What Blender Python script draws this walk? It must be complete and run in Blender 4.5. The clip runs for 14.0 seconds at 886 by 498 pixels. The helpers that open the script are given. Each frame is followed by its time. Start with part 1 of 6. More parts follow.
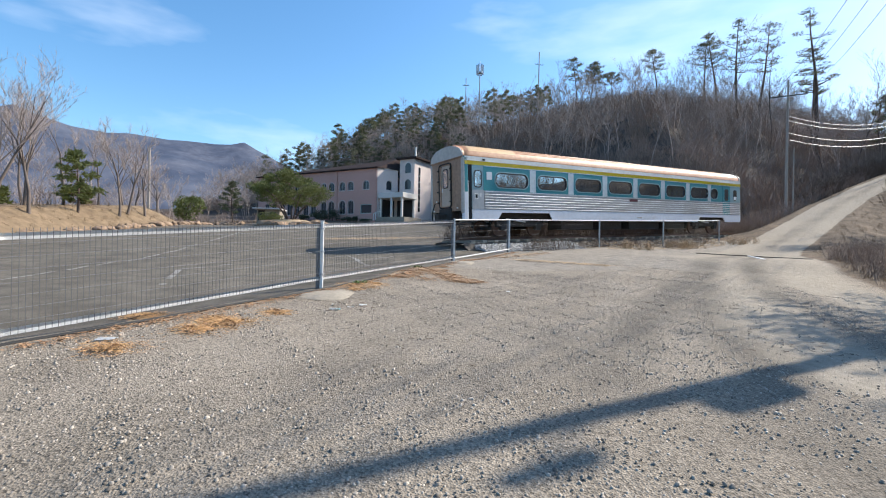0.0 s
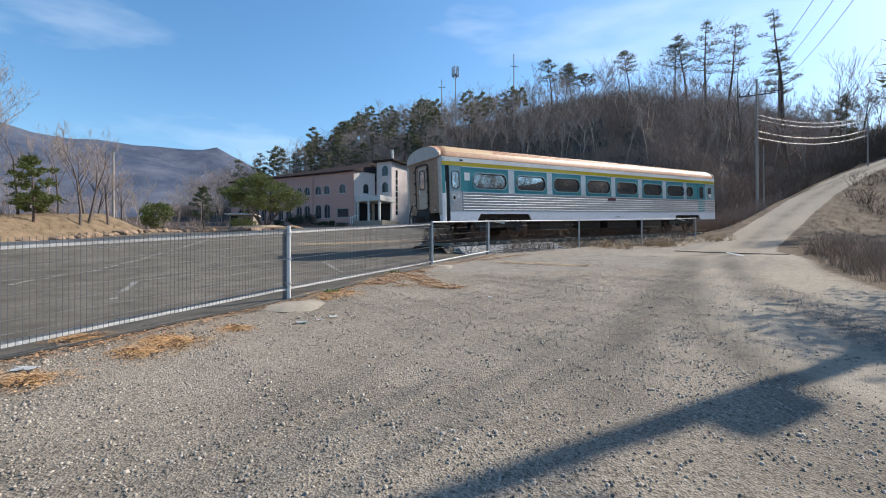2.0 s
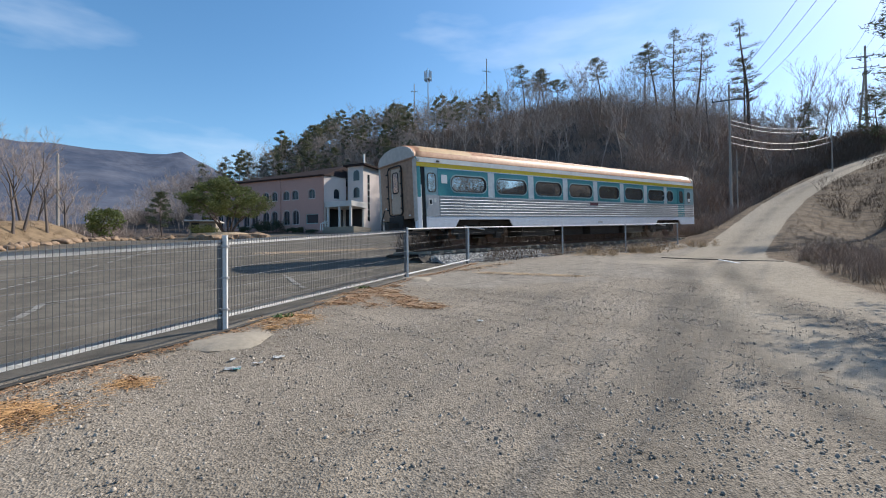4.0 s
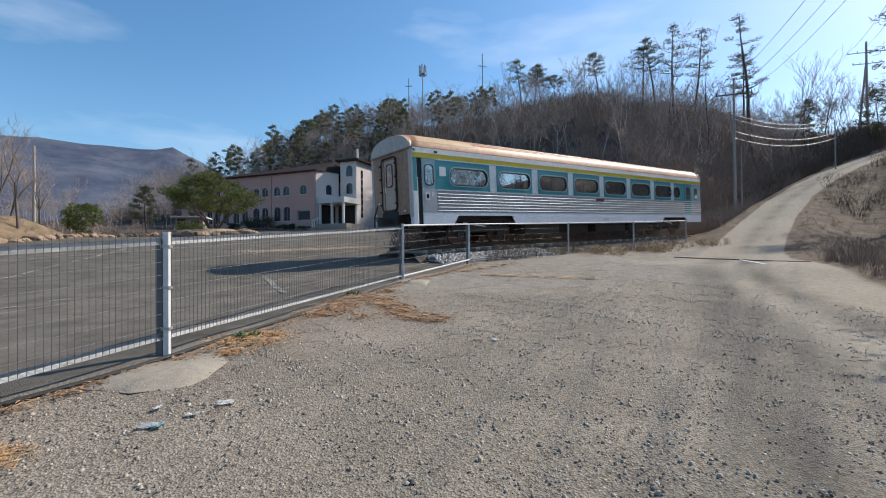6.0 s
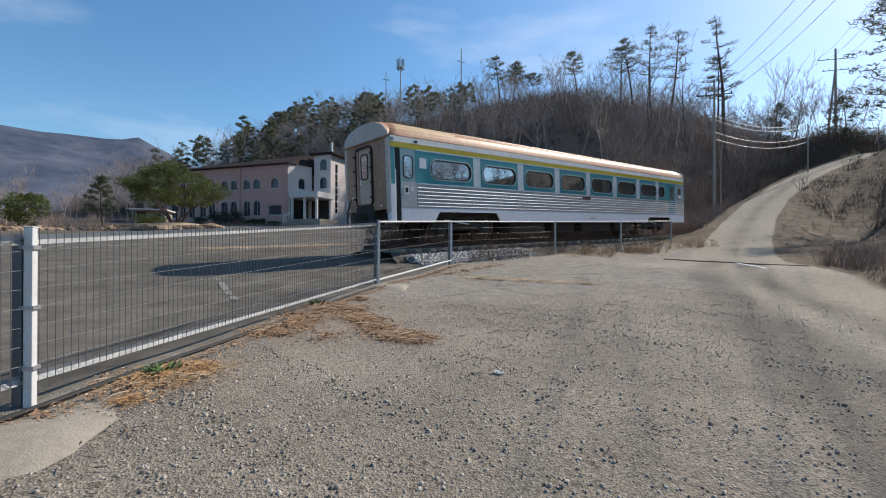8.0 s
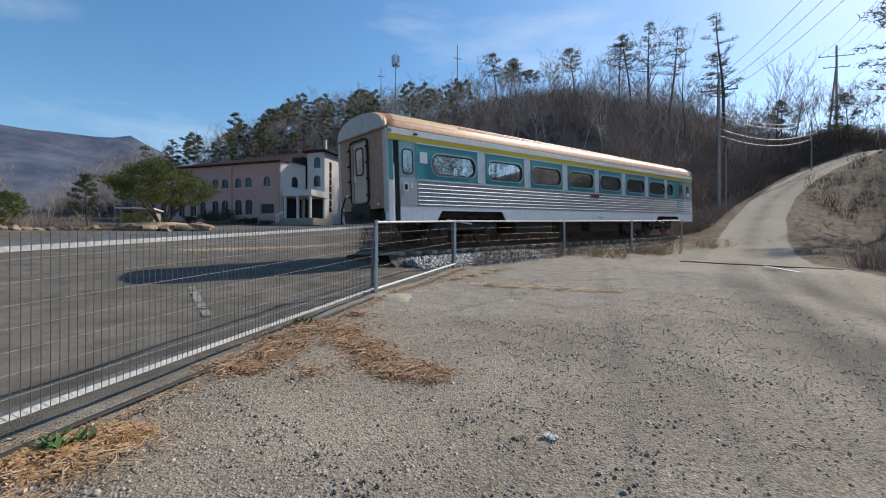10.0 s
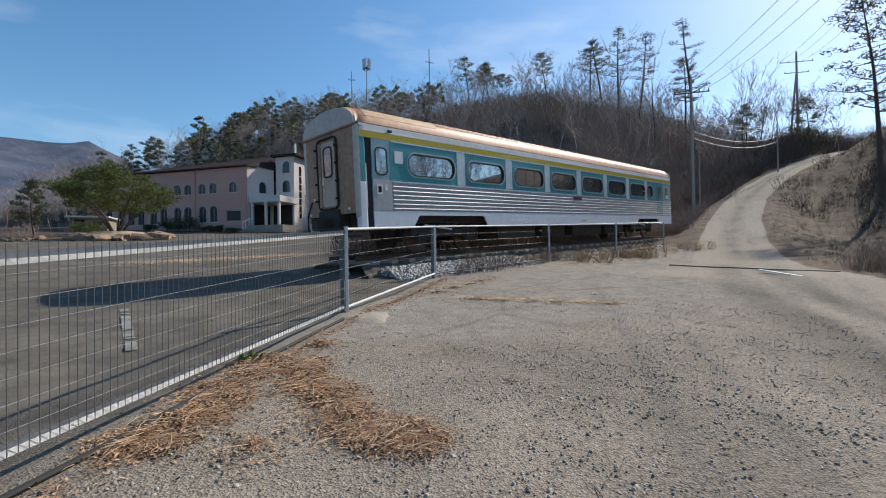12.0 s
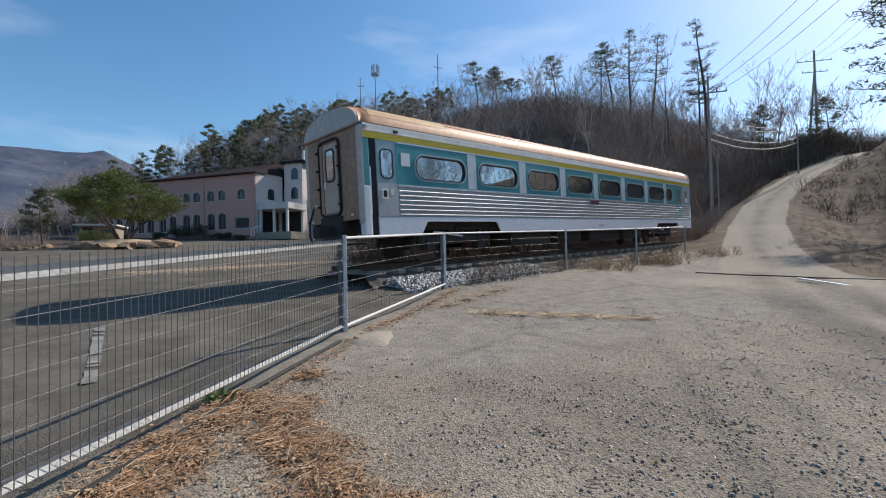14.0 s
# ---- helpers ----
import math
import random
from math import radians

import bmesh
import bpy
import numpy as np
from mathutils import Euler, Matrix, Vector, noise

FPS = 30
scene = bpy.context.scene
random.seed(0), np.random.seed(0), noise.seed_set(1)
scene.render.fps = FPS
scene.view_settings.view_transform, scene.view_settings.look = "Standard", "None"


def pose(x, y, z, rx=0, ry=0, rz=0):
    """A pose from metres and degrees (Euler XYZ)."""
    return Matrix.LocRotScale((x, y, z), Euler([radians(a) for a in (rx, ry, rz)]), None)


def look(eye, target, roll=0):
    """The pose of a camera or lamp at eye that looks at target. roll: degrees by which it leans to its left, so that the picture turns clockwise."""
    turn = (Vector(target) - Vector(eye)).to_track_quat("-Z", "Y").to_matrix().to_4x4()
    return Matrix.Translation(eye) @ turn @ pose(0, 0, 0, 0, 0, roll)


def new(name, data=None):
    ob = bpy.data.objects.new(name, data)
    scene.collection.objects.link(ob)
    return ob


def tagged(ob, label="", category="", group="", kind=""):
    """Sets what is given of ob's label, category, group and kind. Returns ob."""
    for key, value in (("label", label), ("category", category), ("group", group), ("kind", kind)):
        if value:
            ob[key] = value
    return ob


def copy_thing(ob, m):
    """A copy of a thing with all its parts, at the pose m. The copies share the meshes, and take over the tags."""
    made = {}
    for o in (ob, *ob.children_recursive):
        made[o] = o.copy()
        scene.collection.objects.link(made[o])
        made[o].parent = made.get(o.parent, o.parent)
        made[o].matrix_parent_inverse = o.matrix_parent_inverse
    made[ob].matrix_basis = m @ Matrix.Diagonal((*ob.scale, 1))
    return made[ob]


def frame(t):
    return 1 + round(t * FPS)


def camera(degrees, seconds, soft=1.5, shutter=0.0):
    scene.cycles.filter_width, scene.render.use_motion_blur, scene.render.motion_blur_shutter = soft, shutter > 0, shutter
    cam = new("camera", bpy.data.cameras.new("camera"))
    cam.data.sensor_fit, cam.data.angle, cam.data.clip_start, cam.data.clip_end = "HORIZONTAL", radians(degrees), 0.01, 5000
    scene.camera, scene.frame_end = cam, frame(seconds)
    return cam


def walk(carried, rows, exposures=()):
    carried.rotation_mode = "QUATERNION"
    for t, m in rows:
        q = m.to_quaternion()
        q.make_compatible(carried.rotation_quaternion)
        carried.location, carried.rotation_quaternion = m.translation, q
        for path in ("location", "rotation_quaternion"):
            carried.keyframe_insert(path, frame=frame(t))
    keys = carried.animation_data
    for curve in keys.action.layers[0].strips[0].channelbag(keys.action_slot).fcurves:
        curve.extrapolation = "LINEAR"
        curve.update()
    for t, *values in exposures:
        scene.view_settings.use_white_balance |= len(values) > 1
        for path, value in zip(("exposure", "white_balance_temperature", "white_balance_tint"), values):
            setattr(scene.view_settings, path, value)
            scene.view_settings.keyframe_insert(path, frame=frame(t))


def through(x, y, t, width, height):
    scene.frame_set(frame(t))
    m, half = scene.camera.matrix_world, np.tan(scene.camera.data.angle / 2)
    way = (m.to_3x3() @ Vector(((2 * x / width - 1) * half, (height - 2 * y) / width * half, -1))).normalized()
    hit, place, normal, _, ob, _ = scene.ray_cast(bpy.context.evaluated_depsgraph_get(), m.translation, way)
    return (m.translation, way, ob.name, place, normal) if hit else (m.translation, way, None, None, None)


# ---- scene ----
cam = camera(88.8, 14.0, soft=1.1)
METRES, EYE, TILT, LEAN, TURN = 8.7, 1.5, 0.0, 0.0, 0.0
ROWS = [
    (0.0, 0.0, 0.0, 0.0, 0.0, -0.14, -1.11),
    (0.5, -0.0022, 0.0007, -0.0002, -1.14, 0.02, -1.37),
    (1.0, -0.006, 0.0045, -0.0002, -2.44, 0.15, -1.23),
    (1.5, -0.0002, 0.03, -0.002, -2.79, -0.11, -0.57),
    (2.0, 0.0057, 0.0637, 0.0034, -2.61, 0.2, 0.13),
    (2.5, 0.0016, 0.1131, 0.0052, -3.55, 1.23, 0.66),
    (3.0, 0.0003, 0.1621, 0.0047, -4.42, 1.16, 1.07),
    (3.5, 0.0031, 0.2072, 0.0129, -5.41, 1.0, 0.76),
    (6.0, 0.0035, 0.4222, 0.027, -6.76, 0.55, 0.46),
    (6.5, 0.0114, 0.461, 0.0333, -7.19, 0.29, 0.26),
    (7.0, 0.0112, 0.5022, 0.0347, -8.36, 0.33, -0.04),
    (9.5, 0.0022, 0.7021, 0.0455, -10.39, -0.05, -0.05),
    (10.0, 0.0058, 0.7383, 0.0496, -10.47, 0.05, -0.06),
    (10.5, 0.0003, 0.7806, 0.0522, -11.48, 0.11, -0.08),
    (11.0, -0.0017, 0.8127, 0.0536, -12.36, 0.08, 0.0),
    (11.5, 0.0087, 0.8503, 0.0596, -12.81, 0.3, 0.46),
    (12.0, 0.0172, 0.8808, 0.0601, -13.75, 0.64, 0.87),
    (12.5, 0.0223, 0.9163, 0.0644, -14.86, 0.94, 0.91),
    (13.0, 0.0292, 0.9442, 0.0643, -14.42, 1.29, 1.17),
    (13.5, 0.041, 0.9718, 0.0689, -13.19, 1.42, 1.32),
    (14.0, 0.0398, 0.9826, 0.0701, -12.53, 1.37, 1.17),
]
walk(cam, [(t, pose(0, 0, EYE, TILT, LEAN, TURN) @ pose(METRES * x, METRES * y, METRES * z, 90 + pitch, roll, yaw)) for t, x, y, z, yaw, pitch, roll in ROWS],
     [(0.0, 0.46), (1.0, 0.39), (1.5, 0.35), (2.0, 0.18), (3.0, 0.07), (6.5, -0.05), (9.5, -0.16), (14.0, -0.16)])

# ---- light ----
SUN_AZ, SUN_EL = radians(26.5), radians(38.6)
SUN_DIR = Vector((math.cos(SUN_EL) * math.cos(SUN_AZ), math.cos(SUN_EL) * math.sin(SUN_AZ), math.sin(SUN_EL)))
sun = new("sun", bpy.data.lights.new("sun", "SUN"))
sun.data.energy, sun.data.angle, sun.data.color = 5.6, radians(0.6), (1.0, 0.92, 0.81)
sun.matrix_world = look(SUN_DIR * 200, (0, 0, 0))

world = bpy.data.worlds.new("sky")
scene.world = world
world.use_nodes = True
wn, wl = world.node_tree.nodes, world.node_tree.links
sky = wn.new("ShaderNodeTexSky")
sky.sky_type, sky.sun_disc = "NISHITA", False
sky.sun_elevation, sky.sun_rotation = SUN_EL, radians(90) - SUN_AZ
sky.air_density, sky.dust_density, sky.ozone_density = 1.0, 0.55, 3.0
wco = wn.new("ShaderNodeTexCoord")
wmap = wn.new("ShaderNodeMapping")
wmap.inputs["Scale"].default_value = (1.3, 1.3, 5.0)
wmap.inputs["Location"].default_value = (0.1, 0.62, -0.12)
wmap.inputs["Rotation"].default_value = (0.0, 0.0, radians(-18))
wnoise = wn.new("ShaderNodeTexNoise")
wnoise.inputs["Scale"].default_value, wnoise.inputs["Detail"].default_value = 1.6, 6
wramp = wn.new("ShaderNodeValToRGB")
wramp.color_ramp.elements[0].position, wramp.color_ramp.elements[1].position = 0.57, 0.86
wramp.color_ramp.elements[1].color = (0.42, 0.42, 0.42, 1)
wmix = wn.new("ShaderNodeMixRGB")
wmix.inputs["Color2"].default_value = (9.0, 9.4, 10.0, 1)
wl.new(wco.outputs["Generated"], wmap.inputs["Vector"])
wl.new(wmap.outputs[0], wnoise.inputs["Vector"])
wl.new(wnoise.outputs[0], wramp.inputs[0])
wl.new(wramp.outputs[0], wmix.inputs["Fac"])
whsv = wn.new("ShaderNodeHueSaturation")
whsv.inputs["Saturation"].default_value, whsv.inputs["Value"].default_value = 1.19, 1.23
whsv.inputs["Hue"].default_value = 0.4945
wl.new(sky.outputs[0], whsv.inputs["Color"])
wl.new(whsv.outputs[0], wmix.inputs["Color1"])
wl.new(wmix.outputs[0], wn["Background"].inputs["Color"])
wn["Background"].inputs["Strength"].default_value = 0.14

# ---- materials ----
def material(name, color, rough=0.7, metal=0.0, vary=0.25, scale=6.0, bump=0.0, bump_scale=40.0, color2=None, spec=0.5, coat=0.0):
    """A painted or natural surface: two scales of noise in the colour, fine relief."""
    m = bpy.data.materials.new(name)
    m.use_nodes = True
    n, l = m.node_tree.nodes, m.node_tree.links
    b = n["Principled BSDF"]
    b.inputs["Roughness"].default_value, b.inputs["Metallic"].default_value = rough, metal
    b.inputs["Specular IOR Level"].default_value, b.inputs["Coat Weight"].default_value = spec, coat
    co = n.new("ShaderNodeTexCoord")
    big, fine = n.new("ShaderNodeTexNoise"), n.new("ShaderNodeTexNoise")
    big.inputs["Scale"].default_value, big.inputs["Detail"].default_value = scale * 0.2, 4
    fine.inputs["Scale"].default_value, fine.inputs["Detail"].default_value = scale * 3, 5
    add = n.new("ShaderNodeMath")
    add.operation = "ADD"
    half = n.new("ShaderNodeMath")
    half.operation = "MULTIPLY"
    half.inputs[1].default_value = 0.5
    ramp = n.new("ShaderNodeValToRGB")
    c2 = color2 or tuple(c * (1 - vary) for c in color)
    ramp.color_ramp.elements[0].position, ramp.color_ramp.elements[1].position = 0.36, 0.64
    ramp.color_ramp.elements[0].color, ramp.color_ramp.elements[1].color = (*c2, 1), (*color, 1)
    for t in (big, fine):
        l.new(co.outputs["Object"], t.inputs["Vector"])
    l.new(big.outputs[0], add.inputs[0])
    l.new(fine.outputs[0], add.inputs[1])
    l.new(add.outputs[0], half.inputs[0])
    l.new(half.outputs[0], ramp.inputs[0])
    l.new(ramp.outputs[0], b.inputs["Base Color"])
    if bump:
        grain, bp = n.new("ShaderNodeTexNoise"), n.new("ShaderNodeBump")
        grain.inputs["Scale"].default_value, grain.inputs["Detail"].default_value = bump_scale, 4
        bp.inputs["Strength"].default_value, bp.inputs["Distance"].default_value = bump, 0.02
        l.new(co.outputs["Object"], grain.inputs["Vector"])
        l.new(grain.outputs[0], bp.inputs["Height"])
        l.new(bp.outputs[0], b.inputs["Normal"])
    return m


STEEL = material("stainless_steel", (0.74, 0.74, 0.74), 0.36, 0.55, 0.15, 2.0)
SKIRT_PAINT = material("pale_grey_paint", (0.80, 0.82, 0.86), 0.42, 0.1, 0.15, 2.0)
TEAL = material("teal_paint", (0.05, 0.29, 0.315), 0.35, 0.0, 0.25, 3.0, coat=0.5)
TEAL_PALE = material("faded_teal_paint", (0.33, 0.47, 0.48), 0.4, 0.1, 0.2, 3.0, coat=0.4)
YELLOW = material("yellow_paint", (0.90, 0.62, 0.012), 0.4, 0.0, 0.2, 3.0, coat=0.5)
CREAM = material("weathered_white_paint", (0.80, 0.78, 0.73), 0.45, 0.0, 0.2, 2.0)
ROOF_RUST = material("rusty_roof_paint", (0.62, 0.33, 0.18), 0.5, 0.0, 0.3, 1.6, color2=(0.46, 0.20, 0.09))
END_PAINT = material("dirty_taupe_paint", (0.46, 0.285, 0.185), 0.6, 0.0, 0.45, 2.2)
END_GREY = material("grey_end_paint", (0.58, 0.535, 0.48), 0.5, 0.0, 0.25, 2.2)
RUBBER = material("black_rubber", (0.02, 0.02, 0.02), 0.7, 0.0, 0.3, 8)
BLACK_IRON = material("grimy_black_iron", (0.06, 0.052, 0.045), 0.75, 0.3, 0.4, 5, 0.3)
RUST_IRON = material("rusty_rail_iron", (0.16, 0.09, 0.06), 0.7, 0.4, 0.4, 9, 0.3)
GALV = material("galvanised_steel", (0.55, 0.56, 0.58), 0.42, 0.75, 0.2, 14)
GALV_WHITE = material("pale_coated_steel", (0.68, 0.68, 0.67), 0.55, 0.0, 0.15, 10)
WIRE = material("dull_wire", (0.15, 0.155, 0.165), 0.5, 0.6, 0.2, 10)
CONCRETE = material("weathered_concrete", (0.35, 0.305, 0.24), 0.9, 0.0, 0.3, 5, 0.4, 60)
PINK = material("faded_pink_render", (0.54, 0.32, 0.27), 0.9, 0.0, 0.12, 1.2, 0.15, 30)
PALE_RENDER = material("pale_pink_render", (0.66, 0.57, 0.53), 0.9, 0.0, 0.12, 1.2, 0.15, 30)
ROOF_DARK = material("dark_brown_roof", (0.05, 0.036, 0.034), 0.95, 0.0, 0.3, 2, spec=0.1)
CANOPY = material("weathered_white_canopy", (0.62, 0.60, 0.57), 0.8, 0.0, 0.2, 2)
# near-black that stands for unlit interiors; reused on other dark parts
DARK_VOID = material("dark_interior", (0.03, 0.028, 0.03), 0.9, 0.0, 0.3, 2)
BARK = material("grey_brown_bark", (0.17, 0.135, 0.115), 0.95, 0.0, 0.35, 3)
PINE_BARK = material("pine_bark", (0.13, 0.09, 0.07), 0.95, 0.0, 0.4, 5)
TWIG = material("bare_twigs", (0.46, 0.375, 0.325), 0.95, 0.0, 0.3, 1)
BRUSH = material("dry_brush", (0.34, 0.255, 0.205), 0.95, 0.0, 0.4, 1)


def leafy(name, color, through):
    """Needles: matt, with some light coming through."""
    m = material(name, color, 0.75, 0.0, 0.45, 1.5)
    n, l = m.node_tree.nodes, m.node_tree.links
    tr, mx = n.new("ShaderNodeBsdfTranslucent"), n.new("ShaderNodeMixShader")
    tr.inputs["Color"].default_value = (*through, 1)
    mx.inputs[0].default_value = 0.4
    l.new(n["Principled BSDF"].outputs[0], mx.inputs[1])
    l.new(tr.outputs[0], mx.inputs[2])
    l.new(mx.outputs[0], n["Material Output"].inputs["Surface"])
    return m


NEEDLE = leafy("pine_needles", (0.125, 0.148, 0.045), (0.18, 0.205, 0.05))
NEEDLE_DARK = leafy("dark_pine_needles", (0.085, 0.098, 0.055), (0.12, 0.14, 0.06))
STRAW = material("dry_straw", (0.56, 0.42, 0.28), 0.9, 0.0, 0.45, 6)
ROCK = material("sunlit_boulder", (0.36, 0.25, 0.165), 0.9, 0.0, 0.4, 2, 0.5, 8)
GRAVEL = material("grey_ballast", (0.36, 0.35, 0.34), 0.9, 0.0, 0.4, 12, 0.4, 30)
POLE_CONCRETE = material("utility_pole_concrete", (0.42, 0.37, 0.32), 0.9, 0.0, 0.2, 3)
PAPER = material("white_litter", (0.75, 0.76, 0.76), 0.7, 0.0, 0.1, 20)


def glass_material(name, color, rough=0.05):
    m = bpy.data.materials.new(name)
    m.use_nodes = True
    b = m.node_tree.nodes["Principled BSDF"]
    b.inputs["Base Color"].default_value = (*color, 1)
    b.inputs["Roughness"].default_value = rough
    b.inputs["Specular IOR Level"].default_value = 0.9
    return m


GLASS = glass_material("mirror_film_train_glass", (0.62, 0.62, 0.61), 0.03)
GLASS.node_tree.nodes["Principled BSDF"].inputs["Metallic"].default_value = 0.92
HOUSE_GLASS = glass_material("house_window_glass", (0.02, 0.028, 0.035), 0.1)
HOUSE_GLASS.node_tree.nodes["Principled BSDF"].inputs["Specular IOR Level"].default_value = 0.5


# ---- helpers for meshes ----
def mesh_from(bm, name, mat):
    me = bpy.data.meshes.new(name)
    bm.normal_update()
    bm.to_mesh(me)
    bm.free()
    for m in (mat if isinstance(mat, (list, tuple)) else [mat]):
        me.materials.append(m)
    return me


def part(name, bm, mat, parent, label=""):
    ob = new(name, mesh_from(bm, name, mat))
    ob.parent = parent
    return tagged(ob, label)


def single(name, bm, mat, label, category, group="", kind="", m=None):
    ob = new(name, mesh_from(bm, name, mat))
    if m is not None:
        ob.matrix_world = m
    return tagged(ob, label, category, group, kind)


def thing(name, m, label, category, group="", kind=""):
    ob = new(name)
    ob.matrix_world = m
    ob.empty_display_size = 0.2
    return tagged(ob, label, category, group, kind)


def box(bm, x0, y0, z0, x1, y1, z1, bevel=0.0):
    vs = [bm.verts.new((x, y, z)) for z in (z0, z1) for y in (y0, y1) for x in (x0, x1)]
    fs = [bm.faces.new([vs[i] for i in f]) for f in ((0, 2, 3, 1), (4, 5, 7, 6), (0, 1, 5, 4), (2, 6, 7, 3), (0, 4, 6, 2), (1, 3, 7, 5))]
    if bevel:
        es = list({e for f in fs for e in f.edges})
        bmesh.ops.bevel(bm, geom=es, offset=bevel, segments=2, affect="EDGES", profile=0.5)
    return bm


def boxed(*a, bevel=0.0):
    return box(bmesh.new(), *a, bevel=bevel)


def tube(bm, a, b, r0, r1=None, seg=8, caps=True):
    a, b = Vector(a), Vector(b)
    r1 = r0 if r1 is None else r1
    q = (b - a).to_track_quat("Z", "Y")
    ra = [bm.verts.new(a + q @ Vector((math.cos(k * 2 * math.pi / seg) * r0, math.sin(k * 2 * math.pi / seg) * r0, 0))) for k in range(seg)]
    rb = [bm.verts.new(b + q @ Vector((math.cos(k * 2 * math.pi / seg) * r1, math.sin(k * 2 * math.pi / seg) * r1, 0))) for k in range(seg)]
    for k in range(seg):
        bm.faces.new((ra[k], ra[(k + 1) % seg], rb[(k + 1) % seg], rb[k]))
    if caps:
        bm.faces.new(ra[::-1])
        bm.faces.new(rb)
    return bm


def tubed(*a, **k):
    return tube(bmesh.new(), *a, **k)


def polytube(bm, pts, r, seg=6, r_end=None):
    """A bent tube along points."""
    r_end = r if r_end is None else r_end
    rings = []
    pts = [Vector(p) for p in pts]
    for i, p in enumerate(pts):
        d = (pts[min(i + 1, len(pts) - 1)] - pts[max(i - 1, 0)]).normalized()
        q = d.to_track_quat("Z", "Y")
        rr = r + (r_end - r) * i / (len(pts) - 1)
        rings.append([bm.verts.new(p + q @ Vector((math.cos(k * 2 * math.pi / seg) * rr, math.sin(k * 2 * math.pi / seg) * rr, 0))) for k in range(seg)])
    for a, b in zip(rings, rings[1:]):
        for k in range(seg):
            bm.faces.new((a[k], a[(k + 1) % seg], b[(k + 1) % seg], b[k]))
    bm.faces.new(rings[0][::-1])
    bm.faces.new(rings[-1])
    return bm


def extrude_outline(bm, outline, y0, y1):
    """A closed outline in x and z, given thickness from y0 to y1."""
    a = [bm.verts.new((x, y0, z)) for x, z in outline]
    b = [bm.verts.new((x, y1, z)) for x, z in outline]
    n = len(outline)
    bm.faces.new(a)
    bm.faces.new(b[::-1])
    for i in range(n):
        bm.faces.new((a[i], b[i], b[(i + 1) % n], a[(i + 1) % n]))
    return bm


def ring_outline(bm, outer, inner, y0, y1):
    """A frame between two outlines with the same number of points."""
    n = len(outer)
    v = [[bm.verts.new((x, y, z)) for x, z in o] for o in (outer, inner) for y in (y0, y1)]
    for i in range(n):
        j = (i + 1) % n
        bm.faces.new((v[0][i], v[0][j], v[2][j], v[2][i]))
        bm.faces.new((v[1][j], v[1][i], v[3][i], v[3][j]))
        bm.faces.new((v[0][j], v[0][i], v[1][i], v[1][j]))
        bm.faces.new((v[2][i], v[2][j], v[3][j], v[3][i]))
    return bm


def round_rect(cx, cz, w, h, r, seg=6):
    r = min(r, w / 2 - 0.001, h / 2 - 0.001)
    out = []
    for qx, qz, a0 in ((1, 1, 0), (-1, 1, 90), (-1, -1, 180), (1, -1, 270)):
        for k in range(seg + 1):
            a = radians(a0 + 90 * k / seg)
            out.append((cx + qx * (w / 2 - r) + r * math.cos(a), cz + qz * (h / 2 - r) + r * math.sin(a)))
    return out


def arch(cx, z0, w, h, seg=10):
    r = w / 2
    out = [(cx + r, z0)]
    for k in range(seg + 1):
        a = math.pi * k / seg
        out.append((cx + r * math.cos(a), z0 + h - r + r * math.sin(a)))
    out.append((cx - r, z0))
    return out


def big_mesh(name, verts, faces, mat):
    """One mesh from arrays of vertices (n, 3) and triangles (m, 3)."""
    me = bpy.data.meshes.new(name)
    me.vertices.add(len(verts))
    me.vertices.foreach_set("co", np.asarray(verts, np.float32).ravel())
    me.loops.add(len(faces) * 3)
    me.loops.foreach_set("vertex_index", np.asarray(faces, np.int32).ravel())
    me.polygons.add(len(faces))
    me.polygons.foreach_set("loop_start", np.arange(0, len(faces) * 3, 3, dtype=np.int32))
    me.update(calc_edges=True)
    me.materials.append(mat)
    return me


def scatter(template, places, turns, sizes, tilts=None):
    """Copies of templates (verts, tris), set at places with a turn about z and a size: the arrays of one joined mesh."""
    vs, fs, base = [], [], 0
    for i, p in enumerate(places):
        v, f = template[i % len(template)]
        c, s = math.cos(turns[i]), math.sin(turns[i])
        w = v @ np.array([[c, s, 0], [-s, c, 0], [0, 0, 1]]) * sizes[i]
        if tilts is not None:
            w = w + np.outer(w[:, 2], np.array([tilts[i][0], tilts[i][1], 0]))
        vs.append(w + p)
        fs.append(f + base)
        base += len(v)
    return np.concatenate(vs), np.concatenate(fs)


# ---- the lie of the land ----
def grade(y):
    return 0.0625 * y + 0.03 * np.maximum(0, y - 15)


FOOT = np.array([(-120, 120), (-45, 96), (-28, 90), (-6, 83), (10, 58), (20, 42), (29, 39.5), (40, 47), (60, 56), (95, 62), (160, 60)], float)
ROAD = np.array([(13.0, 19.2, 1.32), (16.3, 22.9, 1.75), (20.0, 26.6, 2.35), (27.1, 33.2, 4.0), (34.6, 39.2, 6.2), (41.9, 43.6, 8.5), (47.4, 46.2, 10.2), (54.8, 49.0, 12.3), (63.5, 52.2, 14.4), (80.0, 57.0, 15.4), (120.0, 62.0, 17.0)], float)
FENCE = np.array([(-13.0, -11.5), (-4.65, 4.8), (-2.4, 8.97), (0.38, 15.5), (2.88, 19.75), (7.9, 22.9), (12.1, 24.9), (17.0, 27.9)], float)


